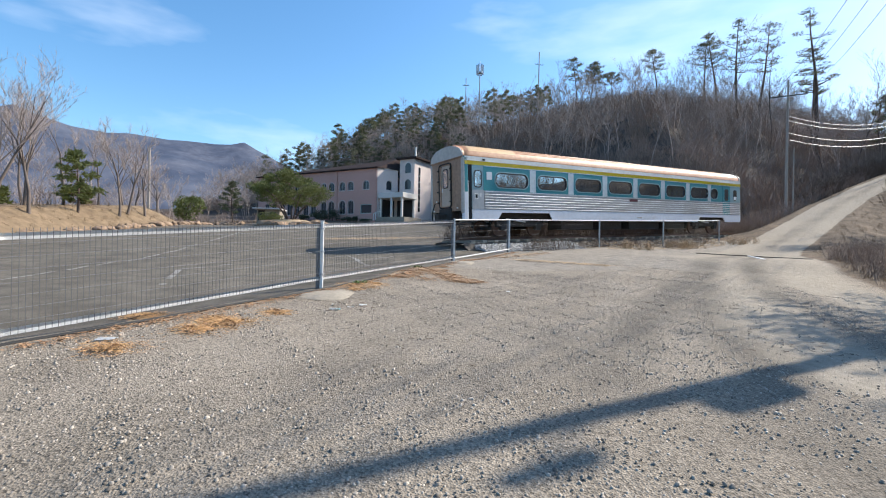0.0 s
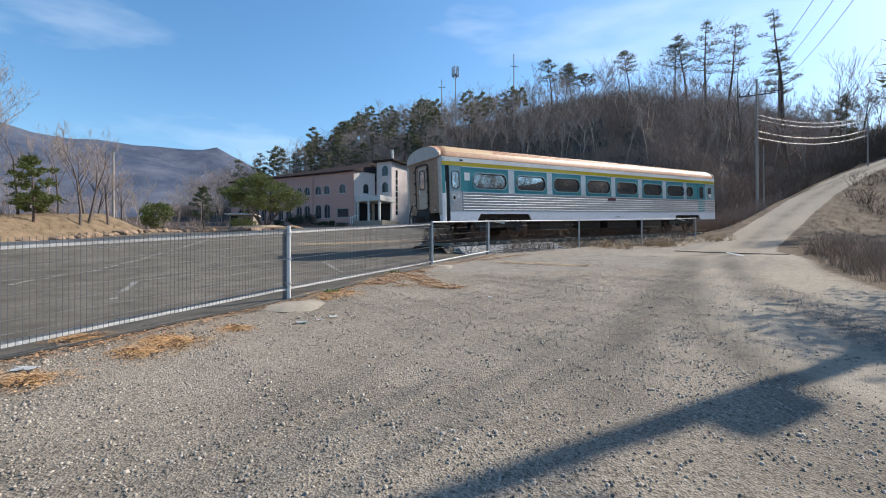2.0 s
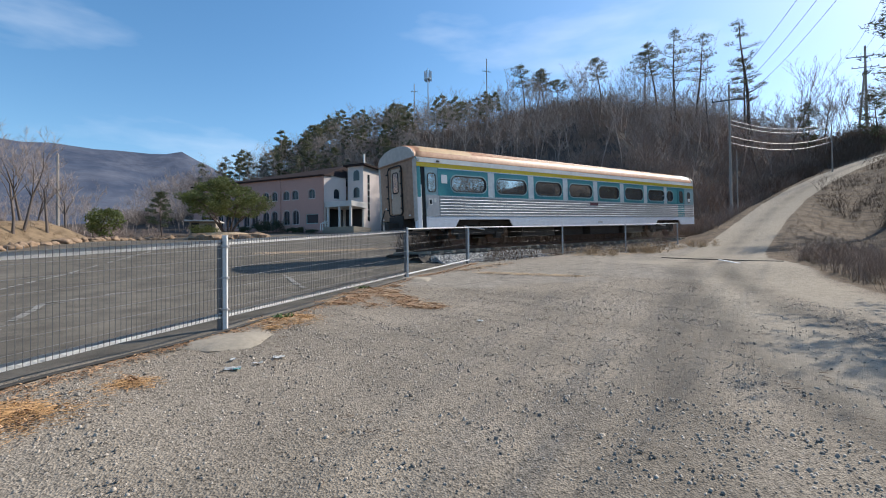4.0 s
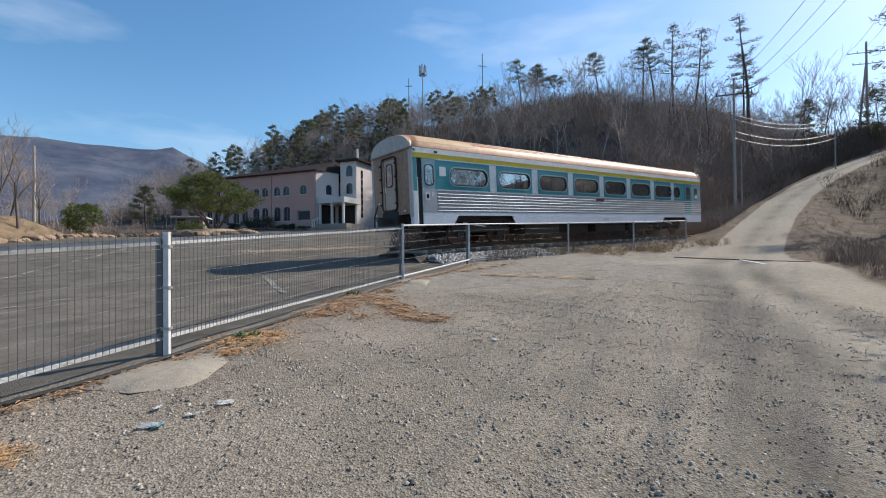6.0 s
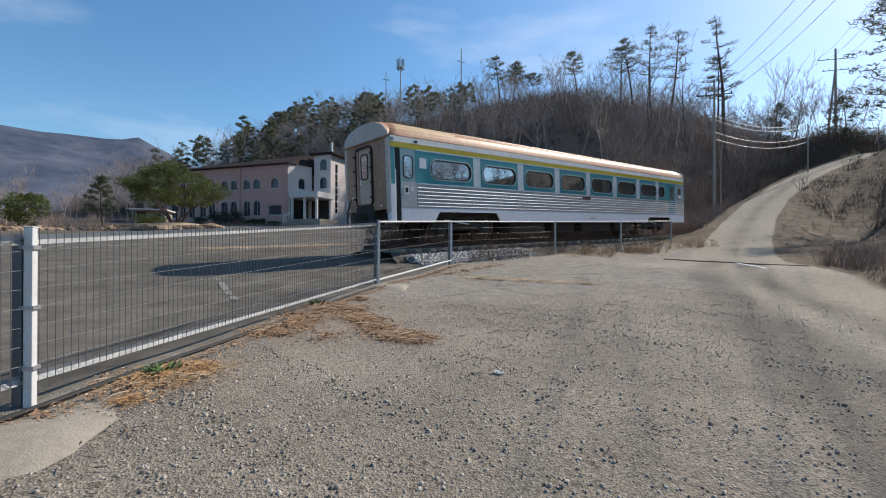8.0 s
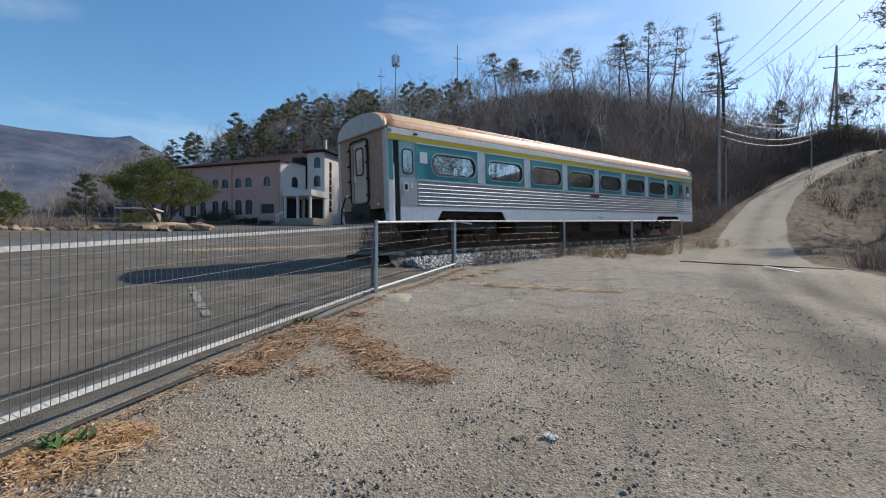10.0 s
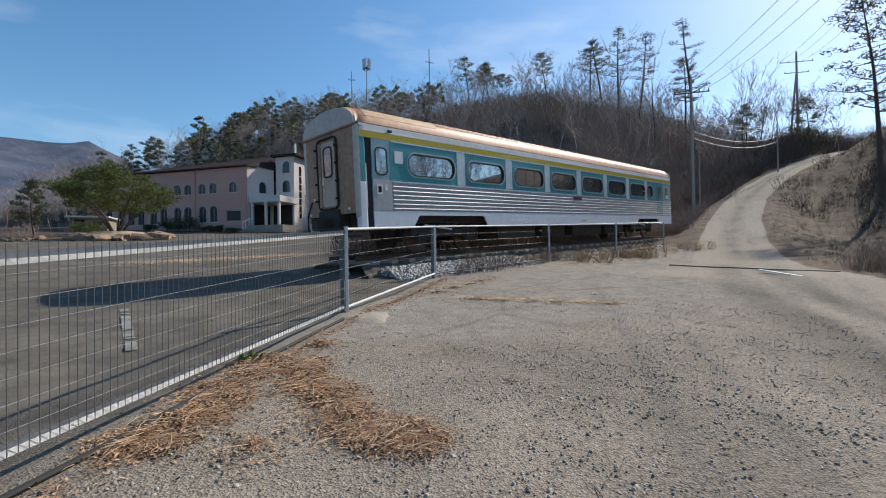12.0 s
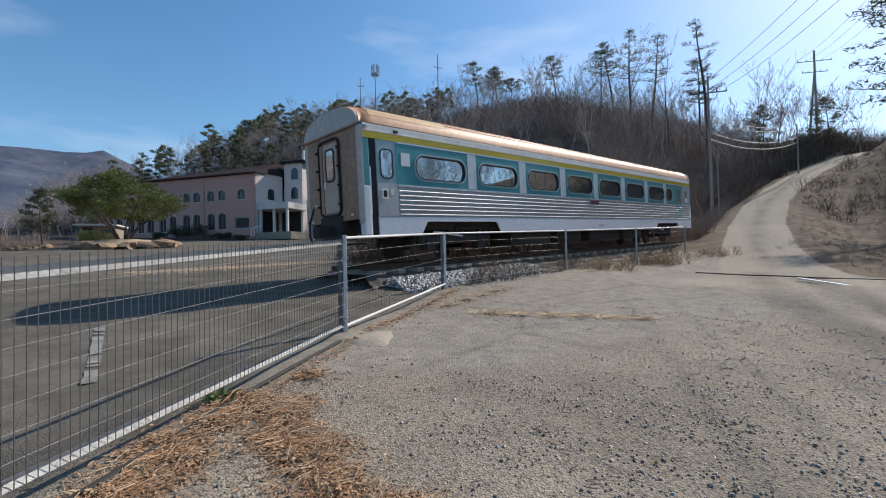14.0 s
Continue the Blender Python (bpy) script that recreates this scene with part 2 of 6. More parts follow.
def along(poly, x, y):
    """Distance to a polyline, the value of its further columns at the nearest place, and the side (positive to the left of its run)."""
    best = np.full(np.shape(x), 1e9)
    side = np.zeros(np.shape(x))
    extra = np.zeros(np.shape(x))
    for a, b in zip(poly, poly[1:]):
        d = b[:2] - a[:2]
        t = np.clip(((x - a[0]) * d[0] + (y - a[1]) * d[1]) / (d @ d), 0, 1)
        px, py = x - a[0] - t * d[0], y - a[1] - t * d[1]
        r = np.hypot(px, py)
        near = r < best
        best = np.where(near, r, best)
        side = np.where(near, np.sign(d[0] * py - d[1] * px), side)
        if poly.shape[1] > 2:
            extra = np.where(near, a[2] + t * (b[2] - a[2]), extra)
    return best, extra, side


def bumps(x, y, k, seed=0.0):
    return np.sin(x * k + seed) * np.cos(y * k * 1.13 + seed * 2) + 0.5 * np.sin(x * k * 2.3 + y * k * 1.7 + seed)


def step(a, b, v):
    t = np.clip((v - a) / (b - a), 0, 1)
    return t * t * (3 - 2 * t)


def land(x, y):
    """Height of the ground."""
    x, y = np.asarray(x, float), np.asarray(y, float)
    z = grade(np.minimum(y, 95))
    z = np.where(y < -20, grade(-20.0), z)
    # the car park levels out before the hall
    z = z - (0.5 * step(36, 48, y) + 0.3 * step(50, 66, y)) * (1 - step(0, 12, x))
    # rising bank right of the yard
    rise = step(0, 38, x - 15 - 0.32 * np.maximum(y, 0)) * 13 * step(-4, 42, y)
    rise = rise + 11 * step(0, 30, x - 26 - 1.25 * np.maximum(y, 0)) * step(-30, 0, y)
    # grassy bank left of the car park
    dl = np.maximum(0, -(x + 20.5 + 0.06 * (y - 20)))
    z = z + 1.5 * step(0, 3.5, dl) * step(8, 18, y) * (1 - step(37, 41, y))
    # wooded hill
    d, _, s = along(FOOT, x, y)
    d = np.where(s > 0, d, 0)
    top = 2 + (25.5 * np.exp(-((x - 24) / np.where(x < 24, 52.0, 85.0)) ** 2)) * step(-52, -18, x)
    top = top + 8.6 * np.exp(-((x + 8) / 21) ** 2) + 5.0 * np.exp(-((x - 63) / 14) ** 2)
    h = top * np.tanh(0.85 * d / top)
    z = z + np.maximum(rise, h * (1 + 0.04 * bumps(x, y, 0.12)))
    # slight rise along the fence
    df, _, _ = along(FENCE[1:4], x, y)
    z = z + 0.09 * np.exp(-((df / 1.1) ** 2))
    # lane up the hill
    dr, zr, _ = along(ROAD, x, y)
    blend = 1 - step(1.7, 6.0, dr)
    z = z * (1 - blend) + zr * blend
    # far mountains
    r = np.hypot(x, y)
    far = step(190, 600, r)
    ang = np.arctan2(x, y)
    crest = 97 + 5 * np.sin(ang * 9 + 0.6) + 3.5 * np.sin(ang * 23) + 2 * np.sin(ang * 57) + 1.2 * np.sin(ang * 131)
    ravines = 1 + 0.10 * (1 - step(520, 640, r)) * bumps(x, y, 0.021) * step(200, 320, r)
    z = z + far * crest * ravines * (1 - 0.75 * step(-0.46, 0.1, ang)) * (1 - 0.6 * step(1.6, 2.4, np.abs(ang)))
    return z


def yard_edge(y):
    """x of the yard's border along the right-hand bank."""
    return np.where(y < 18, np.maximum(10.3, 14.8 + 0.58 * (y - 18)), 14.8 + 0.26 * (y - 18))


def land_at(x, y):
    return float(land(np.array([x]), np.array([y]))[0])


def spread(lo, hi, fine_lo, fine_hi, fine, growth=1.13):
    out = list(np.arange(fine_lo, fine_hi, fine))
    d, v = fine, fine_hi
    while v < hi:
        out.append(v)
        d *= growth
        v += d
    out.append(hi)
    d, v, low = fine, fine_lo, []
    while v > lo:
        d *= growth
        v -= d
        low.append(v)
    return np.array(low[::-1] + out)


GX, GY = spread(-1600, 1600, -13, 64, 0.36, 1.07), spread(-1300, 1600, -3, 54, 0.36, 1.07)
gx, gy = np.meshgrid(GX, GY)
gz = land(gx, gy)
micro = 0.012 * bumps(gx, gy, 1.7) + 0.008 * bumps(gx, gy, 4.1, 1.0)
gz = gz + micro
nv = len(GX)
idx = np.arange(len(GX) * len(GY)).reshape(len(GY), nv)
q = np.stack([idx[:-1, :-1], idx[:-1, 1:], idx[1:, 1:], idx[1:, :-1]], -1).reshape(-1, 4)
tris = np.concatenate([q[:, [0, 1, 2]], q[:, [0, 2, 3]]])


def ground_material():
    """Worn gravelly asphalt, the smoother car park, dirt wheel tracks, dry earth and grass, and haze-tinted far slopes,
    told apart by masks in the mesh.
    """
    m = bpy.data.materials.new("yard_and_hillside")
    m.use_nodes = True
    n, l = m.node_tree.nodes, m.node_tree.links
    b = n["Principled BSDF"]
    b.inputs["Roughness"].default_value = 0.95
    b.inputs["Specular IOR Level"].default_value = 0.2
    co = n.new("ShaderNodeTexCoord")

    def noisy(scale, detail=5, rough=0.6):
        t = n.new("ShaderNodeTexNoise")
        t.inputs["Scale"].default_value, t.inputs["Detail"].default_value, t.inputs["Roughness"].default_value = scale, detail, rough
        l.new(co.outputs["Object"], t.inputs["Vector"])
        return t.outputs[0]

    def ramp(src, p0, c0, p1, c1):
        r = n.new("ShaderNodeValToRGB")
        r.color_ramp.elements[0].position, r.color_ramp.elements[1].position = p0, p1
        r.color_ramp.elements[0].color, r.color_ramp.elements[1].color = (*c0, 1), (*c1, 1)
        l.new(src, r.inputs[0])
        return r.outputs[0]

    def mix(fac, a, c, mode="MIX"):
        x = n.new("ShaderNodeMixRGB")
        x.blend_type = mode
        if isinstance(fac, float):
            x.inputs[0].default_value = fac
        else:
            l.new(fac, x.inputs[0])
        for s, v in ((a, x.inputs[1]), (c, x.inputs[2])):
            l.new(s, v)
        return x.outputs[0]

    def mask(name, wobble=0.0):
        a = n.new("ShaderNodeAttribute")
        a.attribute_name = name
        if not wobble:
            return a.outputs["Fac"]
        s = n.new("ShaderNodeMath")
        s.operation = "MULTIPLY_ADD"
        s.inputs[1].default_value, s.inputs[2].default_value = wobble, -wobble / 2
        l.new(noisy(2.3, 6), s.inputs[0])
        t = n.new("ShaderNodeMath")
        t.operation = "ADD"
        l.new(a.outputs["Fac"], t.inputs[0])
        l.new(s.outputs[0], t.inputs[1])
        r = n.new("ShaderNodeMapRange")
        r.inputs[1].default_value, r.inputs[2].default_value = 0.35, 0.65
        l.new(t.outputs[0], r.inputs[0])
        return r.outputs[0]

    stones = n.new("ShaderNodeTexVoronoi")
    stones.inputs["Scale"].default_value = 62
    stones.inputs["Randomness"].default_value = 1.0
    l.new(co.outputs["Object"], stones.inputs["Vector"])
    stone_tone = n.new("ShaderNodeRGBToBW")
    l.new(stones.outputs["Color"], stone_tone.inputs[0])
    stone = ramp(stone_tone.outputs[0], 0.15, (0.11, 0.097, 0.081), 0.8, (0.45, 0.395, 0.325))
    grit = ramp(noisy(26, 6, 0.75), 0.40, (0.075, 0.066, 0.055), 0.50, (0.40, 0.352, 0.288))
    gravel = mix(0.45, stone, grit)
    tone = ramp(noisy(0.5, 5), 0.34, (0.56, 0.54, 0.515), 0.66, (0.93, 0.895, 0.85))
    gravel = mix(0.9, gravel, tone, "MULTIPLY")
    dust = ramp(noisy(9, 7, 0.7), 0.3, (0.24, 0.206, 0.16), 0.7, (0.38, 0.332, 0.265))
    lot = ramp(noisy(1.4, 8, 0.72), 0.32, (0.105, 0.094, 0.076), 0.68, (0.232, 0.205, 0.167))
    lot = mix(0.8, lot, ramp(noisy(0.22, 6, 0.6), 0.36, (0.7, 0.69, 0.67), 0.62, (1.0, 1.0, 1.0)), "MULTIPLY")
    lot = mix(0.5, lot, ramp(noisy(30, 4, 0.7), 0.35, (0.55, 0.55, 0.55), 0.65, (1.0, 1.0, 1.0)), "MULTIPLY")
    earth = ramp(noisy(1.2, 9, 0.72), 0.35, (0.06, 0.044, 0.032), 0.68, (0.19, 0.14, 0.095))
    forest = ramp(noisy(0.35, 9, 0.7), 0.35, (0.055, 0.043, 0.036), 0.7, (0.135, 0.106, 0.086))
    # blue-grey of the far mountains: distance haze put into their colour
    haze_tint = ramp(noisy(0.014, 10, 0.7), 0.38, (0.052, 0.07, 0.112), 0.62, (0.128, 0.14, 0.178))
    haze_tint = mix(0.8, haze_tint, ramp(noisy(0.11, 8, 0.75), 0.36, (0.6, 0.6, 0.64), 0.6, (1.0, 1.0, 1.0)), "MULTIPLY")
    slab = ramp(noisy(3.5, 9, 0.7), 0.3, (0.20, 0.177, 0.148), 0.7, (0.35, 0.31, 0.258))
    specks = ramp(noisy(34, 3, 0.6), 0.36, (0.45, 0.45, 0.45), 0.44, (1.0, 1.0, 1.0))
    slab = mix(0.8, slab, specks, "MULTIPLY")
    cracks = n.new("ShaderNodeTexVoronoi")
    cracks.feature = "DISTANCE_TO_EDGE"
    cracks.inputs["Scale"].default_value = 0.3
    warp = n.new("ShaderNodeMixRGB")
    warp.inputs[0].default_value = 0.25
    wob = n.new("ShaderNodeTexNoise")
    wob.inputs["Scale"].default_value, wob.inputs["Detail"].default_value = 1.2, 6
    l.new(co.outputs["Object"], wob.inputs["Vector"])
    l.new(co.outputs["Object"], warp.inputs[1])
    l.new(wob.outputs["Color"], warp.inputs[2])
    l.new(warp.outputs[0], cracks.inputs["Vector"])
    slab = mix(0.22, slab, ramp(cracks.outputs["Distance"], 0.004, (0.28, 0.26, 0.24), 0.014, (1.0, 1.0, 1.0)), "MULTIPLY")
    gravel = mix(mask("slab", 0.9), gravel, slab)
    c = mix(mask("yard", 0.5), earth, gravel)
    c = mix(mask("dust", 0.7), c, dust)
    c = mix(mask("lot"), c, lot)
    half = n.new("ShaderNodeMath")
    half.operation = "MULTIPLY"
    half.inputs[1].default_value = 0.8
    l.new(mask("rut"), half.inputs[0])
    c = mix(half.outputs[0], c, ramp(noisy(14, 6, 0.7), 0.35, (0.055, 0.048, 0.04), 0.65, (0.14, 0.124, 0.102)))
    c = mix(mask("bank", 0.3), c, ramp(noisy(1.6, 8, 0.7), 0.3, (0.13, 0.092, 0.058), 0.7, (0.31, 0.225, 0.14)))
    c = mix(mask("forest"), c, forest)
    c = mix(mask("far"), c, haze_tint)
    l.new(c, b.inputs["Base Color"])
    height = n.new("ShaderNodeMath")
    height.operation = "ADD"
    l.new(stones.outputs["Distance"], height.inputs[0])
    l.new(noisy(60, 3), height.inputs[1])
    bp = n.new("ShaderNodeBump")
    bp.inputs["Strength"].default_value, bp.inputs["Distance"].default_value = 0.7, 0.012
    l.new(height.outputs[0], bp.inputs["Height"])
    l.new(bp.outputs[0], b.inputs["Normal"])
    return m


GROUND = ground_material()
ground = new("ground", big_mesh("ground", np.stack([gx, gy, gz], -1).reshape(-1, 3), tris, GROUND))
ground.data.polygons.foreach_set("use_smooth", np.ones(len(tris), bool))
tagged(ground, "gravelly worn asphalt yard, car park, dry banks and hillside", "ground", kind="structure")


def add_mask(name, values):
    a = ground.data.attributes.new(name, "FLOAT", "POINT")
    a.data.foreach_set("value", np.clip(values, 0, 1).astype(np.float32).ravel())


fd, _, fside = along(FENCE, gx, gy)
left_of_fence = np.where(fside > 0, fd, -fd)
right_edge = yard_edge(gy)
in_yard = step(-0.6, 0.6, right_edge - gx) * step(-0.6, 0.6, 27.0 + 0.3 * (gx - 10) - gy)
add_mask("yard", in_yard)
add_mask("slab", np.maximum(0.75 * step(12.2, 14.5, gy - 0.12 * gx), 0.35 * (1 - step(0.5, 1.6, fd))) + 0.18 * bumps(gx, gy, 0.7, 0.4))
rd, _, _ = along(ROAD, gx, gy)
lane = 1 - step(1.35, 1.75, rd)
wheel = np.zeros_like(gx)
WHEELS = (np.array([(13.0, 19.0), (6.9, 10.6), (4.6, 6.0), (3.6, -6.0)]), np.array([(14.2, 18.0), (9.6, 11.5), (7.6, 6.0), (6.2, -6.0)]))
for poly in WHEELS:
    wd, _, _ = along(poly, gx, gy)
    wheel = np.maximum(wheel, 0.9 * (1 - step(0.2, 1.4, wd)))
junction = 0.62 * (1 - step(3.0, 6.5, np.hypot(gx - 13.5, (gy - 18.5) * 1.2)))
add_mask("dust", np.maximum(lane, np.maximum(wheel, junction) * step(-0.5, 0.3, right_edge - gx)))
track = ROAD[:, :2]
td, _, _ = along(track, gx, gy)
rut = np.zeros_like(gx)
for poly, w in (([(13.6, 20.8), (9.5, 16.6), (6.3, 11.7), (4.06, 8.4), (2.6, 6.2), (1.6, 4.2)], 0.4), ([(13.0, 20.0), (10.3, 17.3), (7.7, 13.2), (5.9, 10.1), (4.3, 7.2), (2.8, 3.0), (2.2, -6.0)], 0.36), ([(13.6, 19.2), (11.6, 17.2), (9.0, 13.0), (7.15, 9.6), (5.6, 5.0), (4.8, -6.0)], 0.38)):
    pd, _, _ = along(np.array(poly, float), gx, gy)
    rut = np.maximum(rut, np.exp(-((pd / w) ** 2)))
on_lane = step(24.0, 29.0, gy + 0.3 * gx)
add_mask("rut", (rut * (1 - on_lane) + 0.8 * np.exp(-((td / 0.42) ** 2)) * on_lane) * (0.75 + 0.25 * bumps(gx, gy, 0.8)))
lot_mask = step(0.0, 0.25, left_of_fence) * step(0, 0.8, gx + 20.5 + 0.06 * (gy - 20)) * (1 - step(66, 69, gy)) * (1 - step(0.5, 1.5, gx - 1.5 - 0.35 * np.maximum(gy - 20, 0)))
add_mask("lot", lot_mask)
fo_d, _, fo_s = along(FOOT, gx, gy)
hill = np.maximum(np.where(fo_s > 0, step(0, 6, fo_d), 0), step(0.5, 2.0, -(gx + 20.5 + 0.06 * (gy - 20))) * step(39, 42, gy))
hill = hill * step(1.9, 3.5, rd)
add_mask("forest", hill)
add_mask("bank", step(0, 1.0, -(gx + 20.5 + 0.06 * (gy - 20))) * step(-5, 5, gy) * (1 - step(38, 41, gy)))
# where the painted haze colour takes over, by distance from the origin
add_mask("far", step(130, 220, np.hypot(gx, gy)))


# ---- railway carriage ----
SLOPE = 2.44
TRAIN = pose(0.913, 19.88, 2.73, 0, -SLOPE, 30.96)
TL, TW = 23.35, 2.9
train = thing("railway_carriage", TRAIN, "disused stainless passenger carriage with teal, yellow and rust bands", "train")


def hole_panel(bm, x0, x1, z0, z1, outline, y0, y1, seg=6):
    """A rectangular panel round a rounded opening."""
    outer = []
    for i, (x, z) in enumerate(outline):
        qd, k = divmod(i, seg + 1)
        ex, ez = (x1, z1) if qd == 0 else (x0, z1) if qd == 1 else (x0, z0) if qd == 2 else (x1, z0)
        upright_first = qd in (0, 2)
        if 2 * k == seg:
            outer.append((ex, ez))
        elif (2 * k < seg) == upright_first:
            outer.append((ex, z))
        else:
            outer.append((x, ez))
    return ring_outline(bm, outer, outline, y0, y1)


def roof_profile(seg=14, inset=0.0, z0=2.86, rise=0.64):
    return [(TW / 2 - (TW / 2 - inset) * math.cos(math.pi * k / seg), z0 + (rise - inset * 0.5) * math.sin(math.pi * k / seg) ** 0.75) for k in range(seg + 1)]


def loft_x(bm, sections):
    """A shell through sections of (x, [(y, z), ...])."""
    rings = [[bm.verts.new((x, y, z)) for y, z in pts] for x, pts in sections]
    for a, b in zip(rings, rings[1:]):
        for i in range(len(a) - 1):
            bm.faces.new((a[i], a[i + 1], b[i + 1], b[i]))
    return rings


# roof with a rounded shoulder at each end
bm = bmesh.new()
rings = loft_x(bm, [(x, roof_profile(inset=i, rise=0.64 - i)) for x, i in ((0.02, 0.06), (0.12, 0.01), (0.4, 0.0), (6, 0.0), (12, 0.0), (18, 0.0), (TL - 0.5, 0.0), (TL - 0.12, 0.05), (TL, 0.16))])
bm.faces.new(rings[0])
bm.faces.new(rings[-1][::-1])
roof = part("roof", bm, ROOF_RUST, train, "rust-streaked copper-coloured roof")
for f in roof.data.polygons:
    f.use_smooth = len(f.vertices) == 4
bm = bmesh.new()
loft_x(bm, [(x, [(y, z + 0.012) for y, z in roof_profile()[1:8]]) for x in (0.3, 3.0)])
part("roof_patch", bm, material("ochre_roof_patch", (0.66, 0.42, 0.20), 0.5, 0.0, 0.25, 2), train, "ochre repaired roof panel")
bm = bmesh.new()
loft_x(bm, [(x, [(y, z + 0.012) for y, z in roof_profile()[1:8]]) for x in (TL - 1.6, TL - 0.45)])
part("roof_patch", bm, CREAM, train, "pale end roof panel")
for k in (2, 3, 4, 5):
    y, z = roof_profile()[k]
    part("roof_seam", tubed((3.1, y, z + 0.004), (TL - 1.7, y, z + 0.004), 0.014, seg=6), ROOF_RUST, train, "raised lengthwise roof seam")
part("patch_edge", boxed(0.3, 0.05, 2.93, 3.06, 0.12, 3.0, bevel=0.01), BLACK_IRON, train, "dark lip under the ochre roof panel")
for x in (1.2, 2.0, 2.8, 4.2):
    part("roof_vent", boxed(x, 1.3, 3.47, x + 0.35, 1.6, 3.55, bevel=0.02), ROOF_RUST, train)

PILLAR = material("silvery_faded_paint", (0.66, 0.71, 0.71), 0.35, 0.2, 0.2, 2.5)
# dark inner shell
part("inner_shell", boxed(0.12, 0.14, 0.42, TL - 0.12, TW - 0.14, 2.84), DARK_VOID, train)
part("far_side", boxed(0.1, TW - 0.1, 0.0, TL - 0.1, TW, 2.84), STEEL, train)

# bands of the near side
X0, X1 = 1.12, TL - 0.03
part("gutter_band", boxed(0.06, 0.0, 2.655, X1, 0.12, 2.845, bevel=0.012), CREAM, train, "weathered white cantrail band")
part("yellow_band", boxed(0.06, -0.006, 2.475, X1, 0.12, 2.65), YELLOW, train, "faded yellow stripe")
part("drip_rail", boxed(0.06, -0.03, 2.648, X1, 0.05, 2.668), CREAM, train)
part("silver_strip", boxed(X0, -0.012, 2.44, X1, 0.1, 2.474), STEEL, train)
part("belt_rail", boxed(X0, -0.016, 1.30, X1, 0.1, 1.345), STEEL, train)

WINDOWS = [(1.72 + 2.59 * i, 2.0) for i in range(7)]
cells = [(x, x + w) for x, w in WINDOWS] + [(19.55, 20.4)]
edge = X0
for i, (a, b) in enumerate(cells):
    nxt = (b + cells[i + 1][0]) / 2 if i + 1 < len(cells) else 21.0
    lo = edge
    w, cx = b - a, (a + b) / 2
    hole = round_rect(cx, 1.86, w - 0.04, 0.66, 0.3)
    pan = hole_panel(bmesh.new(), lo, nxt, 1.345, 2.44, hole, 0.0, 0.06)
    part("side_panel", pan, TEAL, train)
    win = part("window", extrude_outline(bmesh.new(), round_rect(cx, 1.86, w - 0.02, 0.68, 0.3), 0.03, 0.045), GLASS, train, "rounded tinted window")
    part("window_frame", ring_outline(bmesh.new(), round_rect(cx, 1.86, w + 0.07, 0.765, 0.34), round_rect(cx, 1.86, w - 0.04, 0.66, 0.3), -0.02, 0.02), TEAL_PALE, win, "pale teal window surround")
    part("gasket", ring_outline(bmesh.new(), round_rect(cx, 1.86, w - 0.03, 0.67, 0.3), round_rect(cx, 1.86, w - 0.09, 0.61, 0.27), -0.026, 0.03), RUBBER, win)
    if i < 7:
        part("pillar_panel", boxed(nxt - 0.19, -0.008, 1.36, nxt + 0.19, 0.03, 2.43), PILLAR, train, "faded silver panel between windows")
    edge = nxt
# end bay beyond the last window
door_r = part("end_door", boxed(21.04, -0.004, 0.5, 21.95, 0.06, 2.44, bevel=0.01), TEAL, train)
part("door_window", extrude_outline(bmesh.new(), round_rect(21.5, 1.84, 0.5, 0.78, 0.14), -0.012, 0.0), GLASS, door_r)
part("end_bay", boxed(22.0, 0.0, 1.345, X1, 0.06, 2.44), TEAL_PALE, train)
part("end_window", extrude_outline(bmesh.new(), round_rect(22.6, 1.84, 0.45, 0.72, 0.12), -0.012, 0.0), GLASS, train)
part("destination_plate", boxed(22.44, -0.02, 1.52, 22.78, -0.012, 1.75), CREAM, train)

# ribbed lower side
part("ribbed_sheet", boxed(X0, 0.005, 0.5, X1, 0.07, 1.30), material("dull_stainless", (0.50, 0.49, 0.475), 0.38, 0.5, 0.35, 1.5), train, "dull stainless corrugated side")
for k in range(6):
    z = 0.56 + k * 0.125
    part("rib", tubed((X0 + 0.02, 0.0, z), (X1 - 0.02, 0.0, z), 0.018, seg=8), STEEL, train)
part("number_plate", boxed(11.25, -0.03, 1.12, 11.95, -0.015, 1.26), material("maroon_plate", (0.10, 0.02, 0.03), 0.4, 0, 0.1), train, "small maroon number plate")

# skirt with the bogie cut-outs
bm = bmesh.new()
outline = [(0.44, 0.0), (1.85, 0.0), (2.1, 0.37), (5.1, 0.37), (5.33, 0.0), (18.05, 0.0), (18.3, 0.30), (21.1, 0.30), (21.35, 0.0), (X1, 0.0), (X1, 0.495), (0.44, 0.495)]
part("skirt", extrude_outline(bm, outline, -0.006, 0.05), SKIRT_PAINT, train, "pale blue-grey lower skirt")
part("skirt_mark", boxed(11.9, -0.012, 0.18, 12.35, -0.006, 0.25), END_GREY, train)

# near vestibule: corner post, black block for the shade in the open door gap, and door leaf
part("corner_post", boxed(0.0, 0.0, 0.0, 0.25, 0.2, 2.84, bevel=0.05), TEAL, train, "teal corner post")
part("corner_post_foot", boxed(-0.004, -0.005, 0.0, 0.255, 0.2, 1.3, bevel=0.05), SKIRT_PAINT, train)
part("door_gap_fill", boxed(0.255, 0.03, 0.02, 0.44, 0.4, 2.70), RUBBER, train, "black fill standing for the unlit open door gap")
leaf = part("entrance_door", boxed(0.44, -0.004, 0.5, 1.1, 0.06, 2.47, bevel=0.008), TEAL_PALE, train, "faded sliding entrance door")
